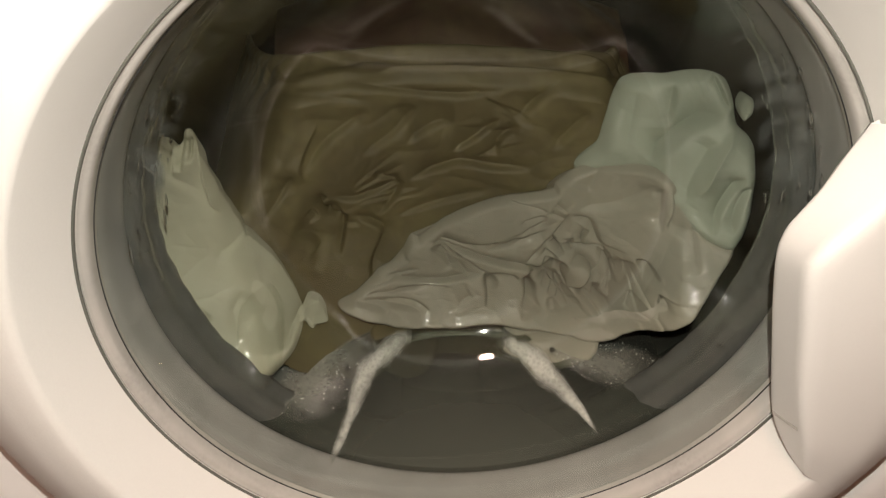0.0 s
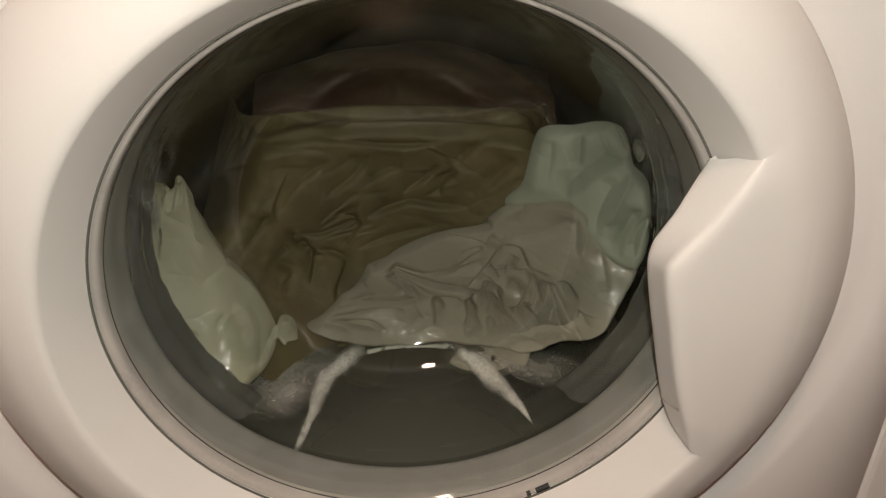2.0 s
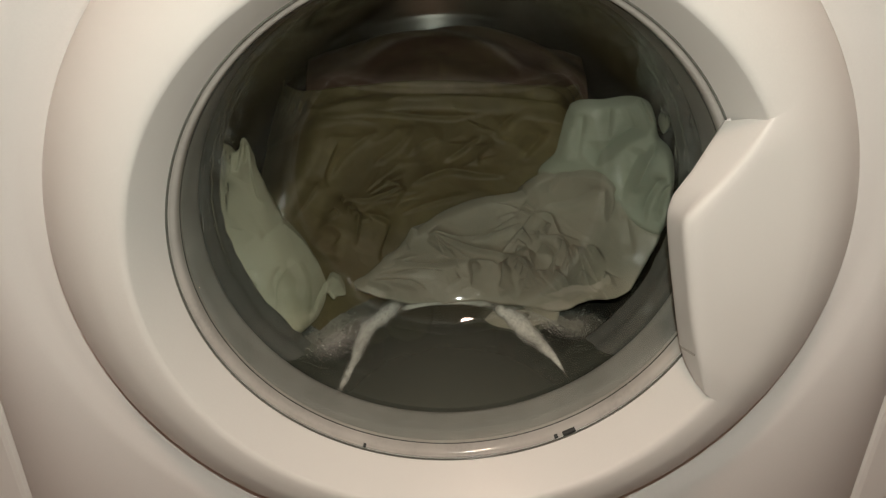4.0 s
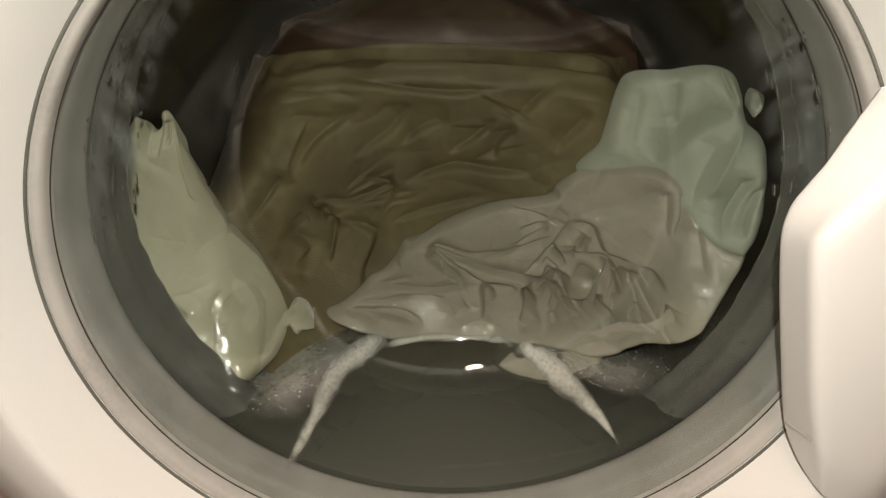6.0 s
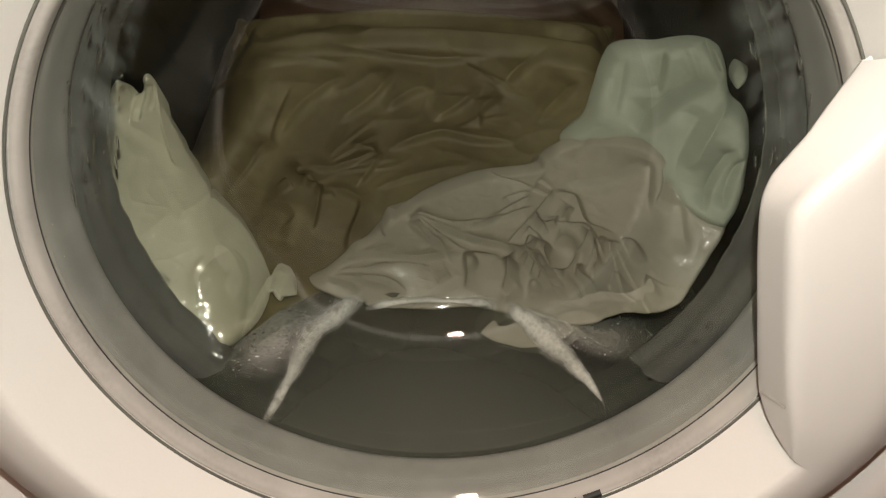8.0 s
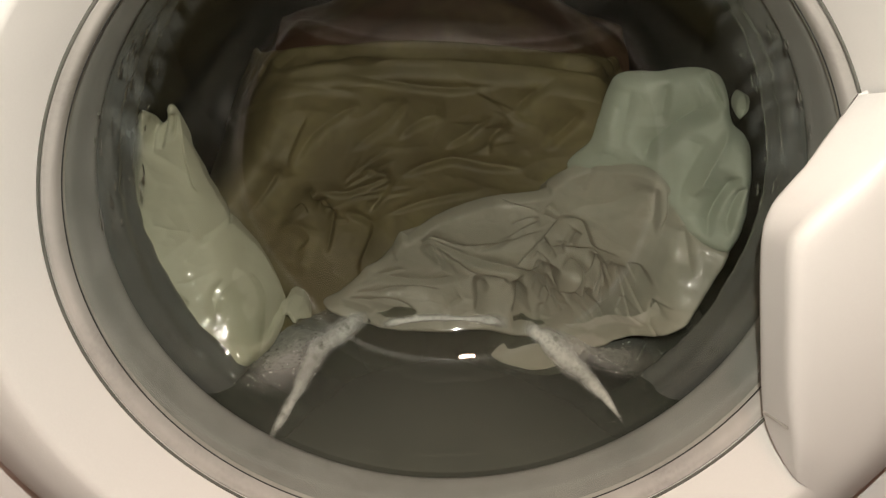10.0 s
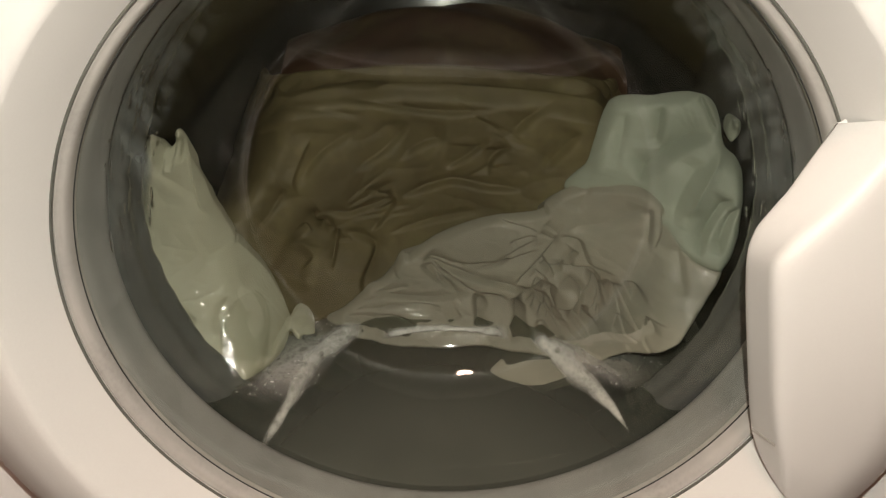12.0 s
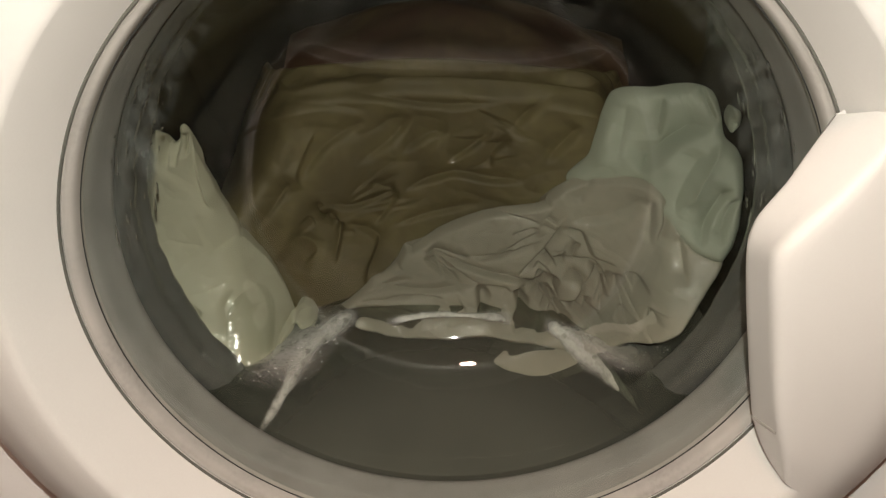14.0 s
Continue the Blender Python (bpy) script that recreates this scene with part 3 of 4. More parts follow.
MINT_FOLDS = [(4.5, 7, [(0.1024, -0.006), (0.1152, 0.011), (0.1264, 0.0214), (0.1359, 0.0255)]),
              (1.8, 6, [(0.1119, 0.0107), (0.1117, 0.023), (0.1116, 0.0362)]),
              (2.2, 3, [(0.1376, 0.0271), (0.134, 0.0335), (0.13, 0.0424)]),
              (-2.2, 4, [(0.1397, 0.0207), (0.1351, 0.0115), (0.1312, 0.0023), (0.1245, -0.0161)]),
              (2.4, 4, [(0.1316, -0.0327), (0.1365, -0.0171), (0.1458, 0.0001)]),
              (2.2, 4, [(0.1405, -0.03), (0.1436, -0.0156), (0.1489, -0.0053)]),
              (1.8, 7, [(0.1187, -0.0225), (0.1238, -0.0041), (0.1319, 0.0135)]),
              (1.0, 8, [(0.091, -0.0019), (0.0936, 0.0167), (0.0941, 0.0307)])]
CREAM_FOLDS = [(-2.0, 3.5, [(-0.126, 0.0301), (-0.1274, 0.0146), (-0.1267, -0.0042), (-0.1221, -0.0202)]),
               (2.2, 2.5, [(-0.1367, 0.0109), (-0.1341, 0.0257)]),
               (2.6, 2.5, [(-0.1319, 0.0148), (-0.1294, 0.0292)]),
               (1.4, 3, [(-0.1408, 0.009), (-0.1387, 0.0306)]),
               (1.3, 6, [(-0.1272, -0.04), (-0.1166, -0.0366), (-0.1103, -0.0369)]),
               (1.0, 9, [(-0.1127, -0.0584), (-0.1191, -0.067), (-0.1158, -0.0793)]),
               (4.5, 4, [(-0.0939, -0.0923), (-0.0916, -0.0882), (-0.0856, -0.0866)]),
               (1.0, 6, [(-0.1403, -0.0769), (-0.13, -0.0657)]),
               (0.9, 9, [(-0.1459, 0.0138), (-0.1353, 0.0049), (-0.1249, -0.0101)]),
               (1.2, 5, [(-0.1274, -0.0868), (-0.1262, -0.0781)])]
BROWN_FOLDS = [(3, 2.5, [(-0.0606, -0.05), (-0.067, -0.0518), (-0.0732, -0.0471), (-0.077, -0.0409), (-0.0723, -0.038)]),
               (2.6, 5, [(-0.0281, -0.0311), (-0.0088, -0.0247), (0.004, -0.0203), (0.0234, -0.0232), (0.0459, -0.0234)]),
               (2.0, 3.5, [(-0.0723, -0.0377), (-0.054, -0.0405), (-0.0281, -0.0318)]),
               (1.8, 4, [(-0.0445, -0.0536), (-0.0372, -0.045), (-0.0281, -0.0318)]),
               (1.6, 3, [(-0.0473, -0.0273), (-0.0313, -0.0325)]),
               (2.2, 4, [(0.0238, -0.0176), (0.0245, -0.0072), (0.0362, 0.0025)]),
               (1.8, 5, [(-0.0026, -0.0148), (0.0129, -0.0041), (0.0256, 0.0071)]),
               (2.6, 3, [(-0.0678, -0.0753), (-0.0653, -0.0649), (-0.0631, -0.0497)]),
               (2.6, 4, [(-0.0606, -0.0503), (-0.0445, -0.0583), (-0.0412, -0.0652), (-0.0479, -0.0832), (-0.046, -0.0933)])]
BROWN_SOFT = [(2.6, 5, [(-0.0943, -0.0558), (-0.0827, -0.0601), (-0.0778, -0.0681), (-0.0849, -0.0725)]),
              (2, 5, [(-0.0996, -0.0611), (-0.0911, -0.0726), (-0.0763, -0.0804)]),
              (1.8, 7, [(-0.0281, -0.0076), (-0.0125, 0.0028), (0.0, 0.0046)]),
              (2.0, 9, [(-0.0534, -0.0141), (-0.0344, -0.0008), (-0.0219, 0.0143)]),
              (2.2, 7, [(0.0545, -0.0117), (0.0658, 0.0026), (0.0737, 0.0135)]),
              (1.8, 8, [(-0.0846, -0.0222), (-0.0716, -0.0033), (-0.0465, 0.0127)]),
              (-1.4, 3, [(-0.0843, -0.0284), (-0.0868, -0.0186), (-0.0822, -0.0057), (-0.0756, 0.0071)]),
              (1.4, 4, [(-0.0346, -0.0547), (-0.0084, -0.0458), (0.0209, -0.038)]),
              (1.6, 5, [(-0.1101, -0.0451), (-0.0996, -0.0353), (-0.0906, -0.0216)])]
BROWN_TOP = [(3.4, 8, [(0.0329, 0.0057), (0.0471, 0.0215), (0.0658, 0.0312), (0.0857, 0.0342)]),
             (2.8, 6, [(-0.1043, 0.0406), (-0.0698, 0.0322), (-0.0281, 0.0234), (0.0026, 0.021), (0.0331, 0.025)]),
             (2.8, 6, [(-0.0578, 0.038), (-0.0281, 0.0303), (0.0174, 0.0328), (0.0502, 0.0378), (0.0767, 0.037)]),
             (2.0, 6, [(-0.028, 0.0386), (0.0019, 0.0429), (0.0376, 0.0461)]),
             (2.0, 8, [(-0.1012, 0.0238), (-0.0704, 0.0215), (-0.0464, 0.0177)])]
TAIL_OUT = [(-0.0885, -0.0867), (-0.085, -0.0844), (-0.0798, -0.0875), (-0.0754, -0.0909), (-0.073, -0.0955), (-0.078, -0.0933), (-0.0815, -0.0937), (-0.0856, -0.0895)]
TUFT_OUT = [(0.1428, 0.029), (0.1445, 0.0344), (0.1475, 0.0339), (0.1481, 0.0281), (0.1451, 0.0238), (0.143, 0.0247)]
TAUPE_MORE = (fan((0.092, -0.055), -62, -118, 6, 0.006, 0.034, 1) + fan((-0.066, -0.089), 14, -12, 4, 0.012, 0.050, 2, 1.2)
              + fan((-0.020, -0.057), -14, -55, 5, 0.008, 0.040, 3, 1.2) + fan((0.069, -0.075), 110, 250, 7, 0.010, 0.022, 4, 2.0) + fan((0.058, -0.042), 160, 205, 3, 0.006, 0.032, 5, 1.0))
BROWN_MORE = fan((-0.067, -0.042), -10, 40, 4, 0.010, 0.055, 6, 0.8, 2.6) + fan((-0.075, -0.060), 20, 110, 4, 0.008, 0.022, 7, 2.0) + fan((0.055, -0.005), 140, 190, 4, 0.015, 0.065, 8, 0.8, 3.5)
PITS = [(0.0445, -0.0904), (0.0857, -0.0893), (0.1045, -0.0604), (0.069, -0.0924), (0.057, -0.0954), (0.0219, -0.0876), (0.11, -0.0719)]
TAUPE_PITS = [(x, z, 0.0030, -0.0045) for x, z in PITS]
GLINT_OUT = [(-0.116, -0.066), (-0.104, -0.062), (-0.096, -0.074), (-0.096, -0.094), (-0.108, -0.100), (-0.116, -0.088)]


def laundry():
    w = garment("cream_garment", CREAM_OUT, (-0.124, -0.044), CREAM, 0.0012, CREAM_FOLDS, edge=0.010, back=0.010, wrinkle=0.0012, scale=22, seed=2.0, n=520, m=130, lean=CREAM_LEAN)
    tagged(w, "wet cream cotton garment pressed against the door glass", "laundry")
    garment("loose_end", TAIL_OUT, tuple(np.mean(TAIL_OUT, 0)), CREAM, 0.004, [(2.5, 2, [(-0.086, -0.085), (-0.078, -0.088), (-0.074, -0.092)]), (2, 2, [(-0.084, -0.082), (-0.079, -0.0835)])],
            edge=0.005, back=0.007, wrinkle=0.002, scale=110, seed=5.0, n=160, m=50, parent=w, ragged=0.002)
    g = garment("taupe_garment", TAUPE_OUT, (0.0463, -0.0628), TAUPE, 0.003, TAUPE_PANELS + TAUPE_RIGHT + TAUPE_LOW + deeper(TAUPE_KNOT + TAUPE_FAN, 1.3) + TAUPE_MORE, edge=0.004, back=0.006,
                wrinkle=0.0014, scale=26, seed=4.0, fine=0.0004, crisp=0.0003, lean=TAUPE_LEAN, n=900, m=230, swell=[(0.0688, -0.0733, 0.006, 0.0022), (0.020, -0.062, 0.02, 0.0012)] + TAUPE_PITS)
    tagged(g, "crumpled wet taupe cotton garment in the murky water", "laundry")
    garment("sunken_fold", SUNK_OUT, tuple(np.mean(SUNK_OUT, 0)), TAUPE, 0.006, [(2.5, 4, [(0.028, -0.107), (0.046, -0.100), (0.062, -0.096)]), (2.0, 3, [(0.034, -0.114), (0.050, -0.108), (0.066, -0.104)])],
            edge=0.006, back=0.006, seed=9.0, n=200, m=60, parent=g)
    mi = garment("mint_garment", MINT_OUT, (0.112, 0.006), MINT, 0.009, deeper(MINT_FOLDS, 1.2), edge=0.008, back=0.008, wrinkle=0.0018, scale=24, seed=6.0, n=520, m=140, lean=MINT_LEAN)
    tagged(mi, "wet pale mint-green garment bulging behind the glass", "laundry")
    garment("loose_corner", TUFT_OUT, tuple(np.mean(TUFT_OUT, 0)), MINT, 0.004, (), edge=0.003, back=0.004, wrinkle=0.002, scale=120, seed=8.0, n=80, m=24, parent=mi, lean=MINT_LEAN, skirt=0.01)
    # added sheet over the cream cloth, tilted to mirror the torch as a glint
    garment("glint_sheet", GLINT_OUT, tuple(np.mean(GLINT_OUT, 0)), GLINT, 0.0008, (), edge=0.002, back=0.001, skirt=0.001, wrinkle=0.0004, scale=60, seed=14.0, n=120, m=60,
            parent=w, crisp=0.0, lean=(-0.104, -0.080, 0.0655, 0.25, 0.76, -4.0))
    brown_heap()
    rust_heap()


def brown_heap():
    nu, nv = 420, 380
    u, v = np.linspace(-1, 1, nu), np.linspace(0, 1, nv)
    line = smooth_line([(0.130, -0.125), (0.148, -0.10), (0.148, -0.05), (0.148, 0.0), (0.150, 0.022), (0.170, 0.036), (0.190, 0.031), (0.204, 0.014), (0.208, -0.01), (0.21, -0.05)], nv)
    half = np.interp(v, [0, 0.08, 0.2, 0.3, 0.45, 0.6, 0.8, 1], [0.045, 0.08, 0.118, 0.134, 0.140, 0.140, 0.14, 0.14])
    x = u[None] * half[:, None] - 0.008
    z = np.broadcast_to(line[:, 1][:, None], x.shape).copy()
    y = np.broadcast_to(line[:, 0][:, None], x.shape).copy()
    r = np.hypot(x, z)
    pressed = np.clip((0.040 - z) / 0.016, 0, 1) * (v[:, None] < 0.6)
    y = pressed * (bowl_y(r) + 0.027) + (1 - pressed) * np.maximum(y, bowl_y(r) + 0.027)
    aside = np.clip((np.abs(x + 0.004) - 0.100 + np.clip(z + 0.030, 0, 0.05) * 0.45) / 0.05, 0, 1.6)
    y = y + 0.120 * aside ** 2
    z = z - (0.03 * aside ** 2 + 0.9 * x ** 2) * np.clip((v[:, None] - 0.28) * 6, 0, 1)
    w = field(x, z + y, 30, 3.0, 3)
    front = np.clip((0.60 - v[:, None]) / 0.10, 0, 1)
    y = y + 0.0022 * field(x, z, 17, 21.0, 2) + 0.0003 * field(x, z, 90, 25.0, 2) + (pleats(x, z, BROWN_FOLDS + BROWN_SOFT + BROWN_TOP + BROWN_MORE) + 0.0008 * crumple(x, z, 26, 5.0) + 0.0003 * crumple(x, z, 75, 9.0)) * front
    y = y + 0.004 * np.exp(-((x + 0.0695) ** 2 + (z + 0.0455) ** 2) / 0.004 ** 2) * front
    z = z + (1 - pressed) * (0.0025 * np.sin(y * 330 + x * 14 + 2.0 * w) + w * 0.002)
    ob = mesh_ob("brown_garment", np.stack([x, y, z], 2).reshape(-1, 3), grid_faces(nv, nu), BROWN)
    garment("sunken_corner", CORNER_OUT, tuple(np.mean(CORNER_OUT, 0)), BROWN, 0.010, [(2, 3, [(-0.040, -0.104), (-0.028, -0.108), (-0.016, -0.105)])], edge=0.006, back=0.006, seed=12.0, n=140, m=50, parent=ob)
    tagged(ob, "large olive-brown wet garment heaped in the drum", "laundry")


def rust_heap():
    """Darker garment lying behind and on top of the brown one."""
    nu, nv = 240, 200
    u, v = np.linspace(-1, 1, nu), np.linspace(0, 1, nv)
    line = smooth_line([(0.188, -0.005), (0.200, 0.022), (0.230, 0.038), (0.262, 0.048), (0.285, 0.047), (0.31, 0.034), (0.33, 0.01), (0.34, -0.06)], nv)
    x = u[None] * np.interp(v, [0, 0.5, 1], [0.112, 0.118, 0.13])[:, None] + 0.006
    z = np.broadcast_to(line[:, 1][:, None], x.shape) - 0.034 * np.abs(u[None]) ** 1.8
    y = np.broadcast_to(line[:, 0][:, None], x.shape) + 0.02 * u[None] ** 2
    w = field(x, y, 22, 8.0, 3)
    z = z + w * 0.0022 + 0.0016 * np.sin(x * 55 + y * 150 + 1.5 * w)
    z = z - 0.006 * np.exp(-((x + 0.052) / 0.026) ** 2 - ((y - 0.235) / 0.014) ** 2)
    ob = mesh_ob("rust_garment", np.stack([x, y, z], 2).reshape(-1, 3), grid_faces(nv, nu), RUST)
    tagged(ob, "dark rust-brown wet garment deep in the drum", "laundry")


laundry()


# ---- water and foam ----
def water_body():
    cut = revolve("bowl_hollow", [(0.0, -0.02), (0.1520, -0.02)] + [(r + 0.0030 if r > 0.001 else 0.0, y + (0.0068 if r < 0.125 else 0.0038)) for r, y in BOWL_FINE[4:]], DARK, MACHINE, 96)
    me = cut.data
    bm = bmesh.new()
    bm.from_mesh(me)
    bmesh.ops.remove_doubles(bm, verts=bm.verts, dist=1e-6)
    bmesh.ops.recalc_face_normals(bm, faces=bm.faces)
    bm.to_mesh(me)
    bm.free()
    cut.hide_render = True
    bm = bmesh.new()
    bmesh.ops.create_cube(bm, size=1)
    for v in bm.verts:
        v.co = Vector(((v.co.x) * 0.30, 0.036 + (v.co.y + 0.5) * 0.254, -0.075 + (v.co.z - 0.5) * 0.0 + (0.075 if v.co.z > 0 else 0.0) - (0.05 if v.co.z < 0 else 0.0)))
    me = bpy.data.meshes.new("water")
    bm.to_mesh(me)
    bm.free()
    me.materials.append(MURK)
    w = new("water", me)
    tagged(w, "murky grey washing water rising behind the door glass", "water", kind="structure")
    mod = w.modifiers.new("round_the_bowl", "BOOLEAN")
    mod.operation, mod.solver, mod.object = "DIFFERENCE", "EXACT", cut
    return w


def bubble_template():
    bm = bmesh.new()
    bmesh.ops.create_icosphere(bm, subdivisions=2, radius=1)
    v = np.array([p.co for p in bm.verts])
    f = np.array([[p.index for p in q.verts] for q in bm.faces])
    bm.free()
    return v, f


BALL = bubble_template()


def bubbles_ob(name, centres, radii, material, parent=None):
    v = (BALL[0][None] * radii[:, None, None] + centres[:, None]).reshape(-1, 3)
    f = (BALL[1][None] + (np.arange(len(radii)) * len(BALL[0]))[:, None, None]).reshape(-1, 3)
    return mesh_ob(name, v, f, material, parent)


def strand(line, widths, seed, label, shift, bubbles=20, level=-0.117):
    """A ribbon of foam clinging to the outside of the glass bowl along a line; shift: half of its later travel."""
    rng = np.random.default_rng(seed)
    n, m = 160, 22
    p = smooth_line(line, n)
    tan = np.gradient(p[:, [0, 2]], axis=0)
    tan /= np.linalg.norm(tan, axis=1)[:, None]
    side = np.stack([-tan[:, 1], tan[:, 0]], 1)
    w = np.interp(np.linspace(0, 1, n), np.linspace(0, 1, len(widths)), widths)
    w = w * (1 + 0.5 * field(p[:, 0], p[:, 2], 90, seed + 0.5))
    rows, fade = [], []
    for k in np.linspace(-1, 1, m):
        x, z = p[:, 0] + side[:, 0] * w * k, p[:, 2] + side[:, 1] * w * k
        y = bowl_y(np.hypot(x + shift[0], z + shift[1])) + 0.0048 - 0.0012 * (1 - k * k) + 0.0006 * field(x, z, 260, seed)
        rows.append(np.stack([x, y, z - level], 1))
        fade.append((1 - k * k) ** 1.3 * np.clip(np.minimum(np.linspace(0, 8, n), np.linspace(8, 0, n)), 0, 1) * 1.1)
    ob = mesh_ob("foam_streak", np.concatenate(rows), grid_faces(m, n), VEIL)
    ob.data.attributes.new("body", "FLOAT", "POINT").data.foreach_set("value", np.concatenate(fade))
    tagged(ob, label, "foam", "soap foam on the water")
    if bubbles:
        allp = np.concatenate(rows)
        q = allp[rng.integers(n * 3, n * (m - 3), bubbles)]
        tagged(bubbles_ob("bubble_cluster", q, rng.uniform(0.0005, 0.0014, bubbles), BUBBLE, ob), "small clear soap bubbles", kind="stuff")
    return ob


def raft(outline, seed, label, count, clear):
    """A thin veil of foam on the water with bubbles in it."""
    rng = np.random.default_rng(seed)
    o = smooth_line(outline, 160, True)
    c, m = o.mean(0), 60
    rows, fade = [], []
    for i in range(m):
        k = (i / (m - 1)) ** 0.8
        q = c + (o - c) * k
        h = 0.0009 * (1 - k ** 2) * (0.7 + 0.6 * field(q[:, 0], q[:, 1], 110, seed)) + 0.0003
        rows.append(np.stack([q[:, 0], q[:, 1], h], 1))
        fade.append(np.full(160, 0.55 * (1 - k ** 2) ** 1.2))
    ob = mesh_ob("foam_raft", np.concatenate(rows), grid_faces(m, 160, True), VEIL)
    at = ob.data.attributes.new("body", "FLOAT", "POINT")
    at.data.foreach_set("value", np.concatenate(fade))
    tagged(ob, label, "foam", "soap foam on the water")
    for n, mat, name, lo, hi in ((count, FOAM, "fine_foam", 0.0002, 0.00045), (clear, BUBBLE, "bubble_cluster", 0.0007, 0.0017)):
        k, j = rng.random(n) ** 0.55 * 0.95, rng.integers(0, 160, n)
        q = c + (o[j] - c) * k[:, None]
        tagged(bubbles_ob(name, np.column_stack([q, np.full(n, 0.0008)]), rng.uniform(lo, hi, n), mat, ob), "small soap bubbles", kind="stuff")
    return ob


def pocket_torch():
    """The little lamp that lights the shot: a housing with a glowing lens, held beside the camera."""
    mat, nt, p, out = shader("glowing_lens")
    p.inputs["Base Color"].default_value = (0.9, 0.9, 0.85, 1)
    p.inputs["Emission Color"].default_value = (1.0, 0.945, 0.85, 1)
    p.inputs["Emission Strength"].default_value = TORCH_GLOW
    def turned(name, prof, material, parent=None):
        n = 24
        v = [(r * math.cos(2 * math.pi * j / n), r * math.sin(2 * math.pi * j / n), z) for r, z in prof for j in range(n)]
        return mesh_ob(name, v, grid_faces(len(prof), n, True), material, parent)
    body = turned("torch", [(0.0, 0.016), (0.0065, 0.016), (0.0075, 0.014), (0.0075, 0.001), (0.0068, 0.0), (0.0032, 0.0002), (0.0028, 0.003), (0.0, 0.003)], DARK)
    turned("lens", [(0.0, -0.0004), (0.0008, -0.0002), (0.0013, 0.0005), (0.0014, 0.0024)], mat, body)
    return tagged(body, "small black pocket torch with a bright glowing lens", "torch")


TORCH_GLOW = 94000.0
TORCH = pocket_torch()
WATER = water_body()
LEFT = strand([(-0.071, 0.024, -0.131), (-0.0605, 0.053, -0.124), (-0.053, 0.076, -0.117), (-0.039, 0.090, -0.113), (-0.025, 0.099, -0.110)], [0.0010, 0.0035, 0.0065, 0.0065, 0.0035], 1, "white foam streak hugging the door glass", (-0.012, 0.008), 14)
MID = strand([(-0.038, 0.103, -0.114), (-0.012, 0.106, -0.113), (0.012, 0.106, -0.113), (0.036, 0.104, -0.112)], [0.0022, 0.0018, 0.0014, 0.0026], 3, "thin white foam line along the glass", (0.0, 0.008), 8)
RIGHT = strand([(0.026, 0.097, -0.112), (0.046, 0.080, -0.117), (0.058, 0.064, -0.120), (0.066, 0.050, -0.122), (0.072, 0.038, -0.125)], [0.004, 0.0058, 0.0058, 0.0030, 0.0008], 5, "white foam streak hugging the door glass", (0.013, 0.008), 10)
RAFTL = raft([(-0.108, 0.102), (-0.080, 0.118), (-0.044, 0.112), (-0.052, 0.078), (-0.070, 0.040), (-0.100, 0.040), (-0.116, 0.066)], 2, "thin grey-white foam raft full of bubbles", 160, 45)
RAFTR = raft([(0.050, 0.104), (0.085, 0.098), (0.112, 0.085), (0.108, 0.058), (0.080, 0.056), (0.056, 0.078)], 7, "thin grey-white foam raft", 120, 12)



def droplets():
    """Drips and droplets that cling to the upper side walls of the glass bowl, behind it."""
    rng = np.random.default_rng(11)
    n, m = 9, 12
    verts, faces = [], []
    for i in range(80):
        a = math.radians(rng.choice([rng.uniform(2, 42), rng.uniform(140, 182)]))
        r = rng.uniform(0.136, 0.149)
        long, wide = rng.uniform(0.0008, 0.0060) * rng.choice([1, 1, 0.3]), rng.uniform(0.0004, 0.0009)
        c = np.array([r * math.cos(a), float(bowl_y(r)) - 0.0003, r * math.sin(a)])
        inward = np.array([-math.cos(a), -0.45, -math.sin(a)])
        inward /= np.linalg.norm(inward)
        down = np.array([0, 0, -1.0]) - inward * -inward[2]
        down /= np.linalg.norm(down)
        side = np.cross(inward, down)
        b0 = len(verts)
        for e in range(n):
            el = e / (n - 1) * math.pi
            for k in range(m):
                az = 2 * math.pi * k / m
                fat = wide * (0.75 + 0.35 * e / (n - 1))
                verts.append(c - down * long * math.cos(el) + side * fat * math.sin(el) * math.cos(az) + inward * fat * 0.8 * math.sin(el) * math.sin(az))
        faces += [tuple(b0 + q for q in f) for f in grid_faces(n, m, True)]
    ob = mesh_ob("water_drops", verts, faces, DROP)
    tagged(ob, "clear water drops and drips on the door glass", "water drops", kind="stuff")




def gasket_drops():
    """Beads of water on the wet lower gasket."""
    rng = np.random.default_rng(23)
    n = 90
    a = np.radians(np.where(rng.random(n) < 0.6, rng.uniform(-62, -14, n), rng.uniform(196, 238, n)))
    k = rng.random(n)
    r, y = 0.1478 - 0.0040 * k, 0.0425 + 0.016 * k
    ob = bubbles_ob("gasket_drops", np.stack([r * np.cos(a), y, r * np.sin(a)], 1), rng.uniform(0.0004, 0.0012, n), DROP)
    tagged(ob, "clear water beads on the wet rubber gasket", "water drops", kind="stuff")


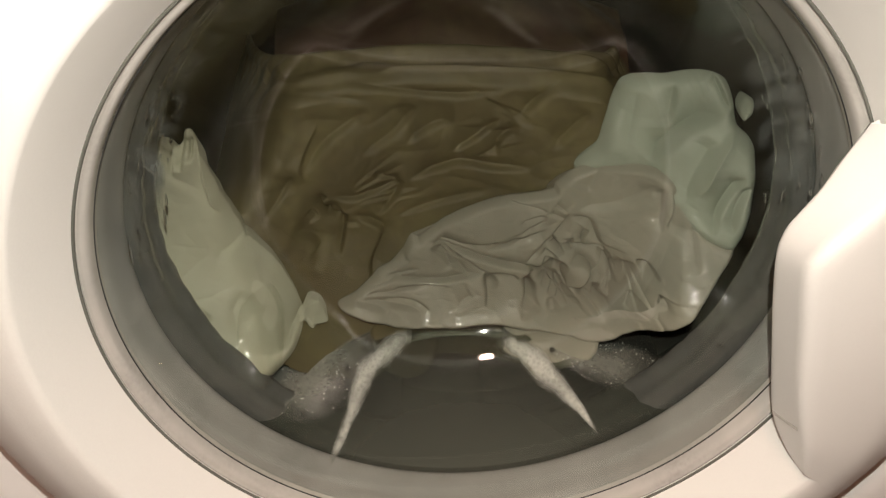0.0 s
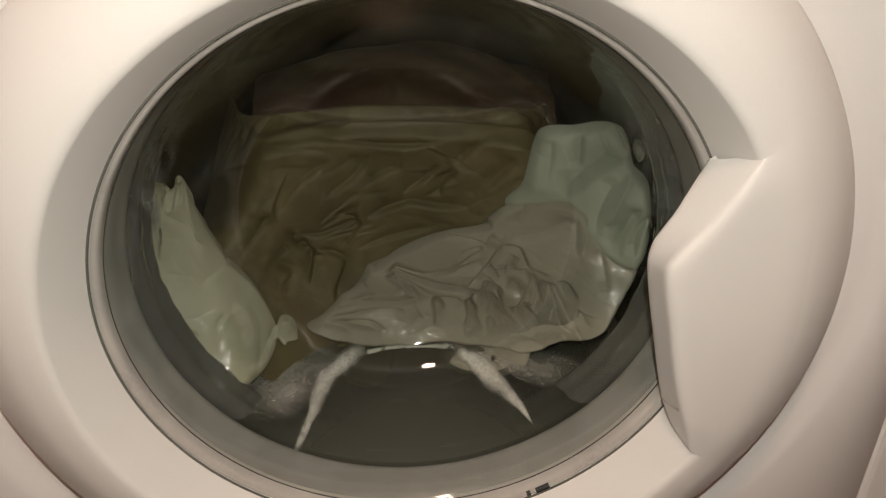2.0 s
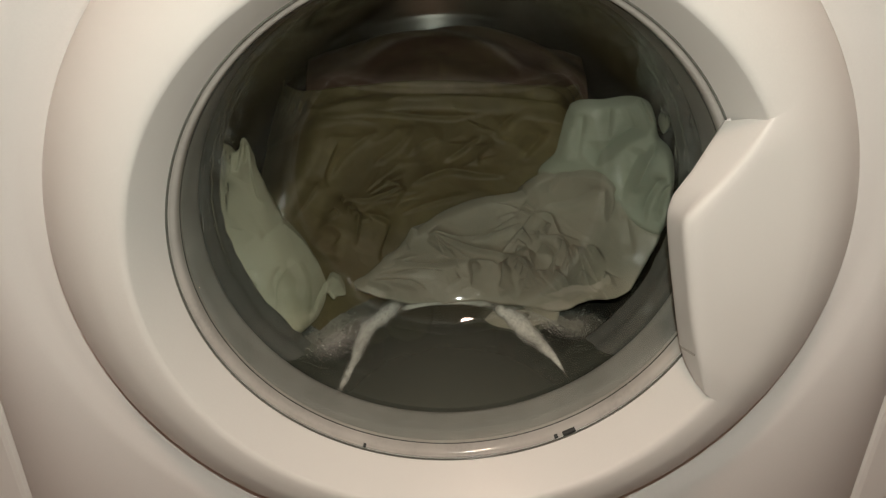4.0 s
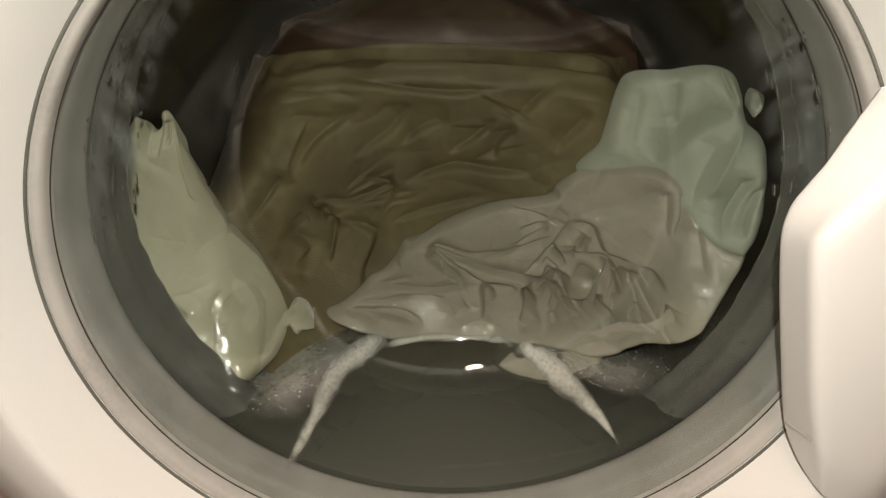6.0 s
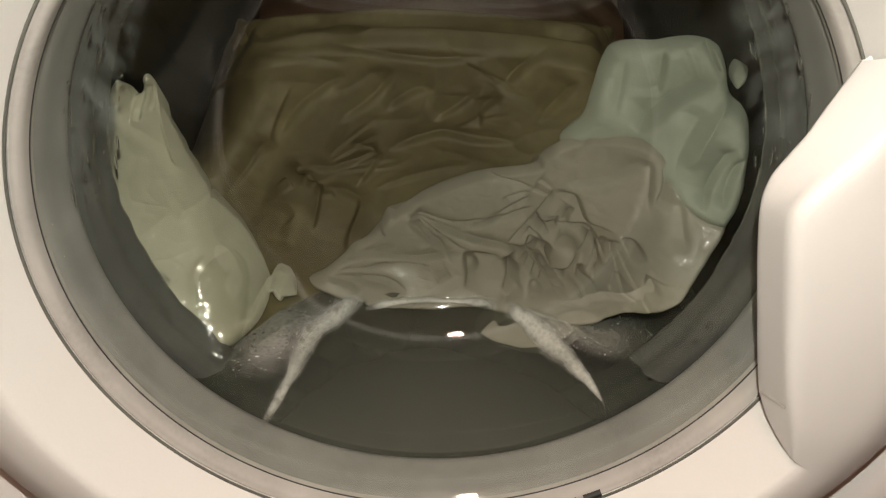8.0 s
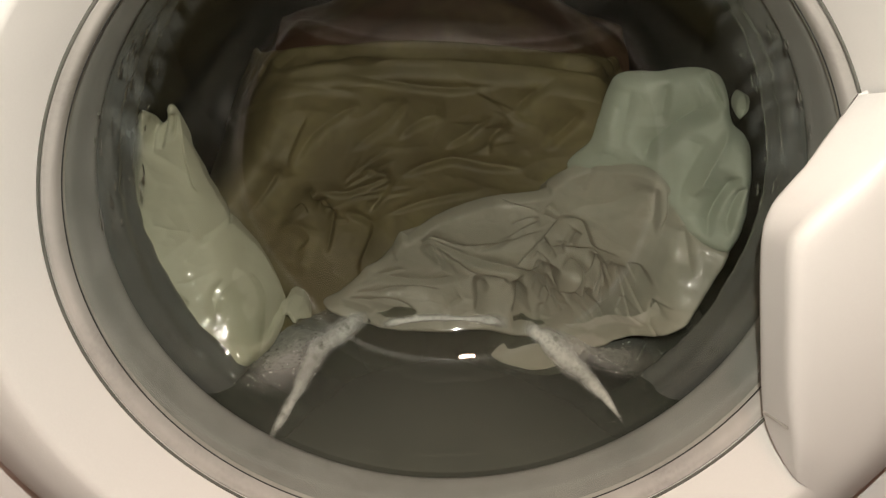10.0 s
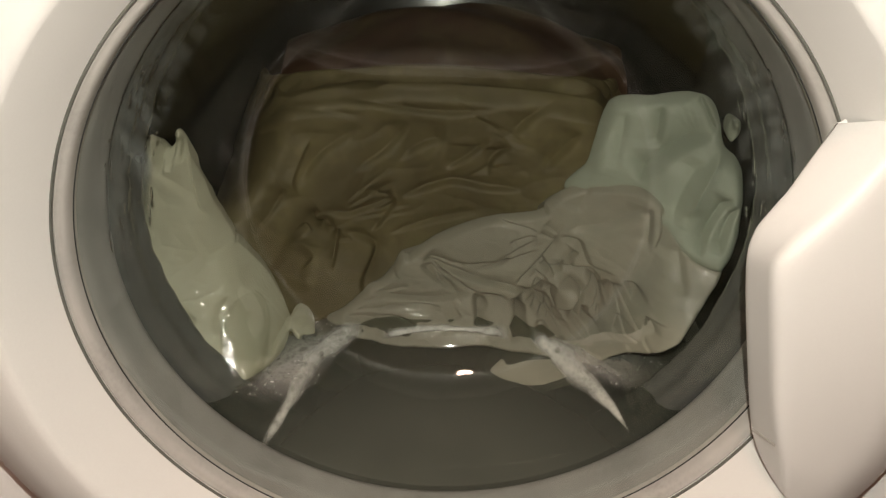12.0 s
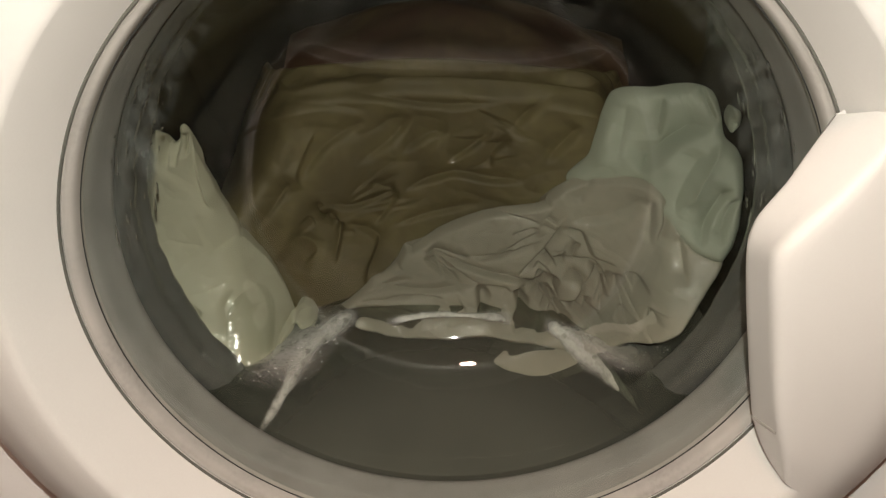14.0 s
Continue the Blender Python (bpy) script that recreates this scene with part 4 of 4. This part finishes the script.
def condensation(first, last, seed, label):
    """A thin streaky film of soapy drips on the side wall of the glass bowl."""
    n, m = 160, 40
    verts, body = [], []
    for i in range(m):
        k = i / (m - 1)
        r = 0.1345 + 0.0145 * k
        for j in range(n):
            q = j / (n - 1)
            a = math.radians(first + (last - first) * q)
            x, z = r * math.cos(a), r * math.sin(a)
            verts.append((x, float(bowl_y(r)) + 0.0052, z))
            streak = noise.fractal((x * 260 + seed, z * 45, seed), 1.0, 2.0, 3) + 0.6 * noise.fractal((x * 60, z * 25 + seed, seed), 1.0, 2.0, 2)
            body.append(max(0.0, min(1.0, 0.20 + 0.75 * streak)) * min(1, 5 * q, 5 * (1 - q)) * min(1, 4 * k, 4 * (1 - k)) * 0.6)
    ob = mesh_ob("soapy_film", verts, grid_faces(m, n), MIST)
    ob.data.attributes.new("body", "FLOAT", "POINT").data.foreach_set("value", body)
    tagged(ob, label, "water film")


gasket_drops()
condensation(5, 62, 3.0, "streaky grey soapy film drying on the glass side wall")
condensation(118, 188, 9.0, "streaky grey soapy film with drips on the glass side wall")
droplets()

LEVEL = [(0.0, -0.117), (1.5, -0.115), (2.7, -0.114), (5.0, -0.112), (7.5, -0.109), (10.5, -0.1045), (13.0, -0.100), (14.0, -0.0985)]


def motions():
    low, high = LEVEL[0][1], -0.100
    share = lambda z: (z - low) / (high - low)
    walk(TORCH, [(t, pose(x, y, Z0 + z, rx, ry, rz) @ pose(0.006, 0.046, 0.022)) for t, x, y, z, rx, ry, rz in PATH])
    walk(WATER, [(t, pose(0, 0, Z0 + z + 0.006)) for t, z in LEVEL])
    for ob, dx, dy in ((LEFT, -0.024, 0.003), (MID, 0.002, 0.004), (RIGHT, 0.027, 0.003)):
        walk(ob, [(t, pose(dx * share(z), dy * share(z), Z0 + z)) for t, z in LEVEL])
    for ob, dx, dy in ((RAFTL, -0.005, 0.002), (RAFTR, 0.010, 0.0)):
        walk(ob, [(t, pose(dx * share(z), dy * share(z), Z0 + z + 0.0061)) for t, z in LEVEL])


motions()
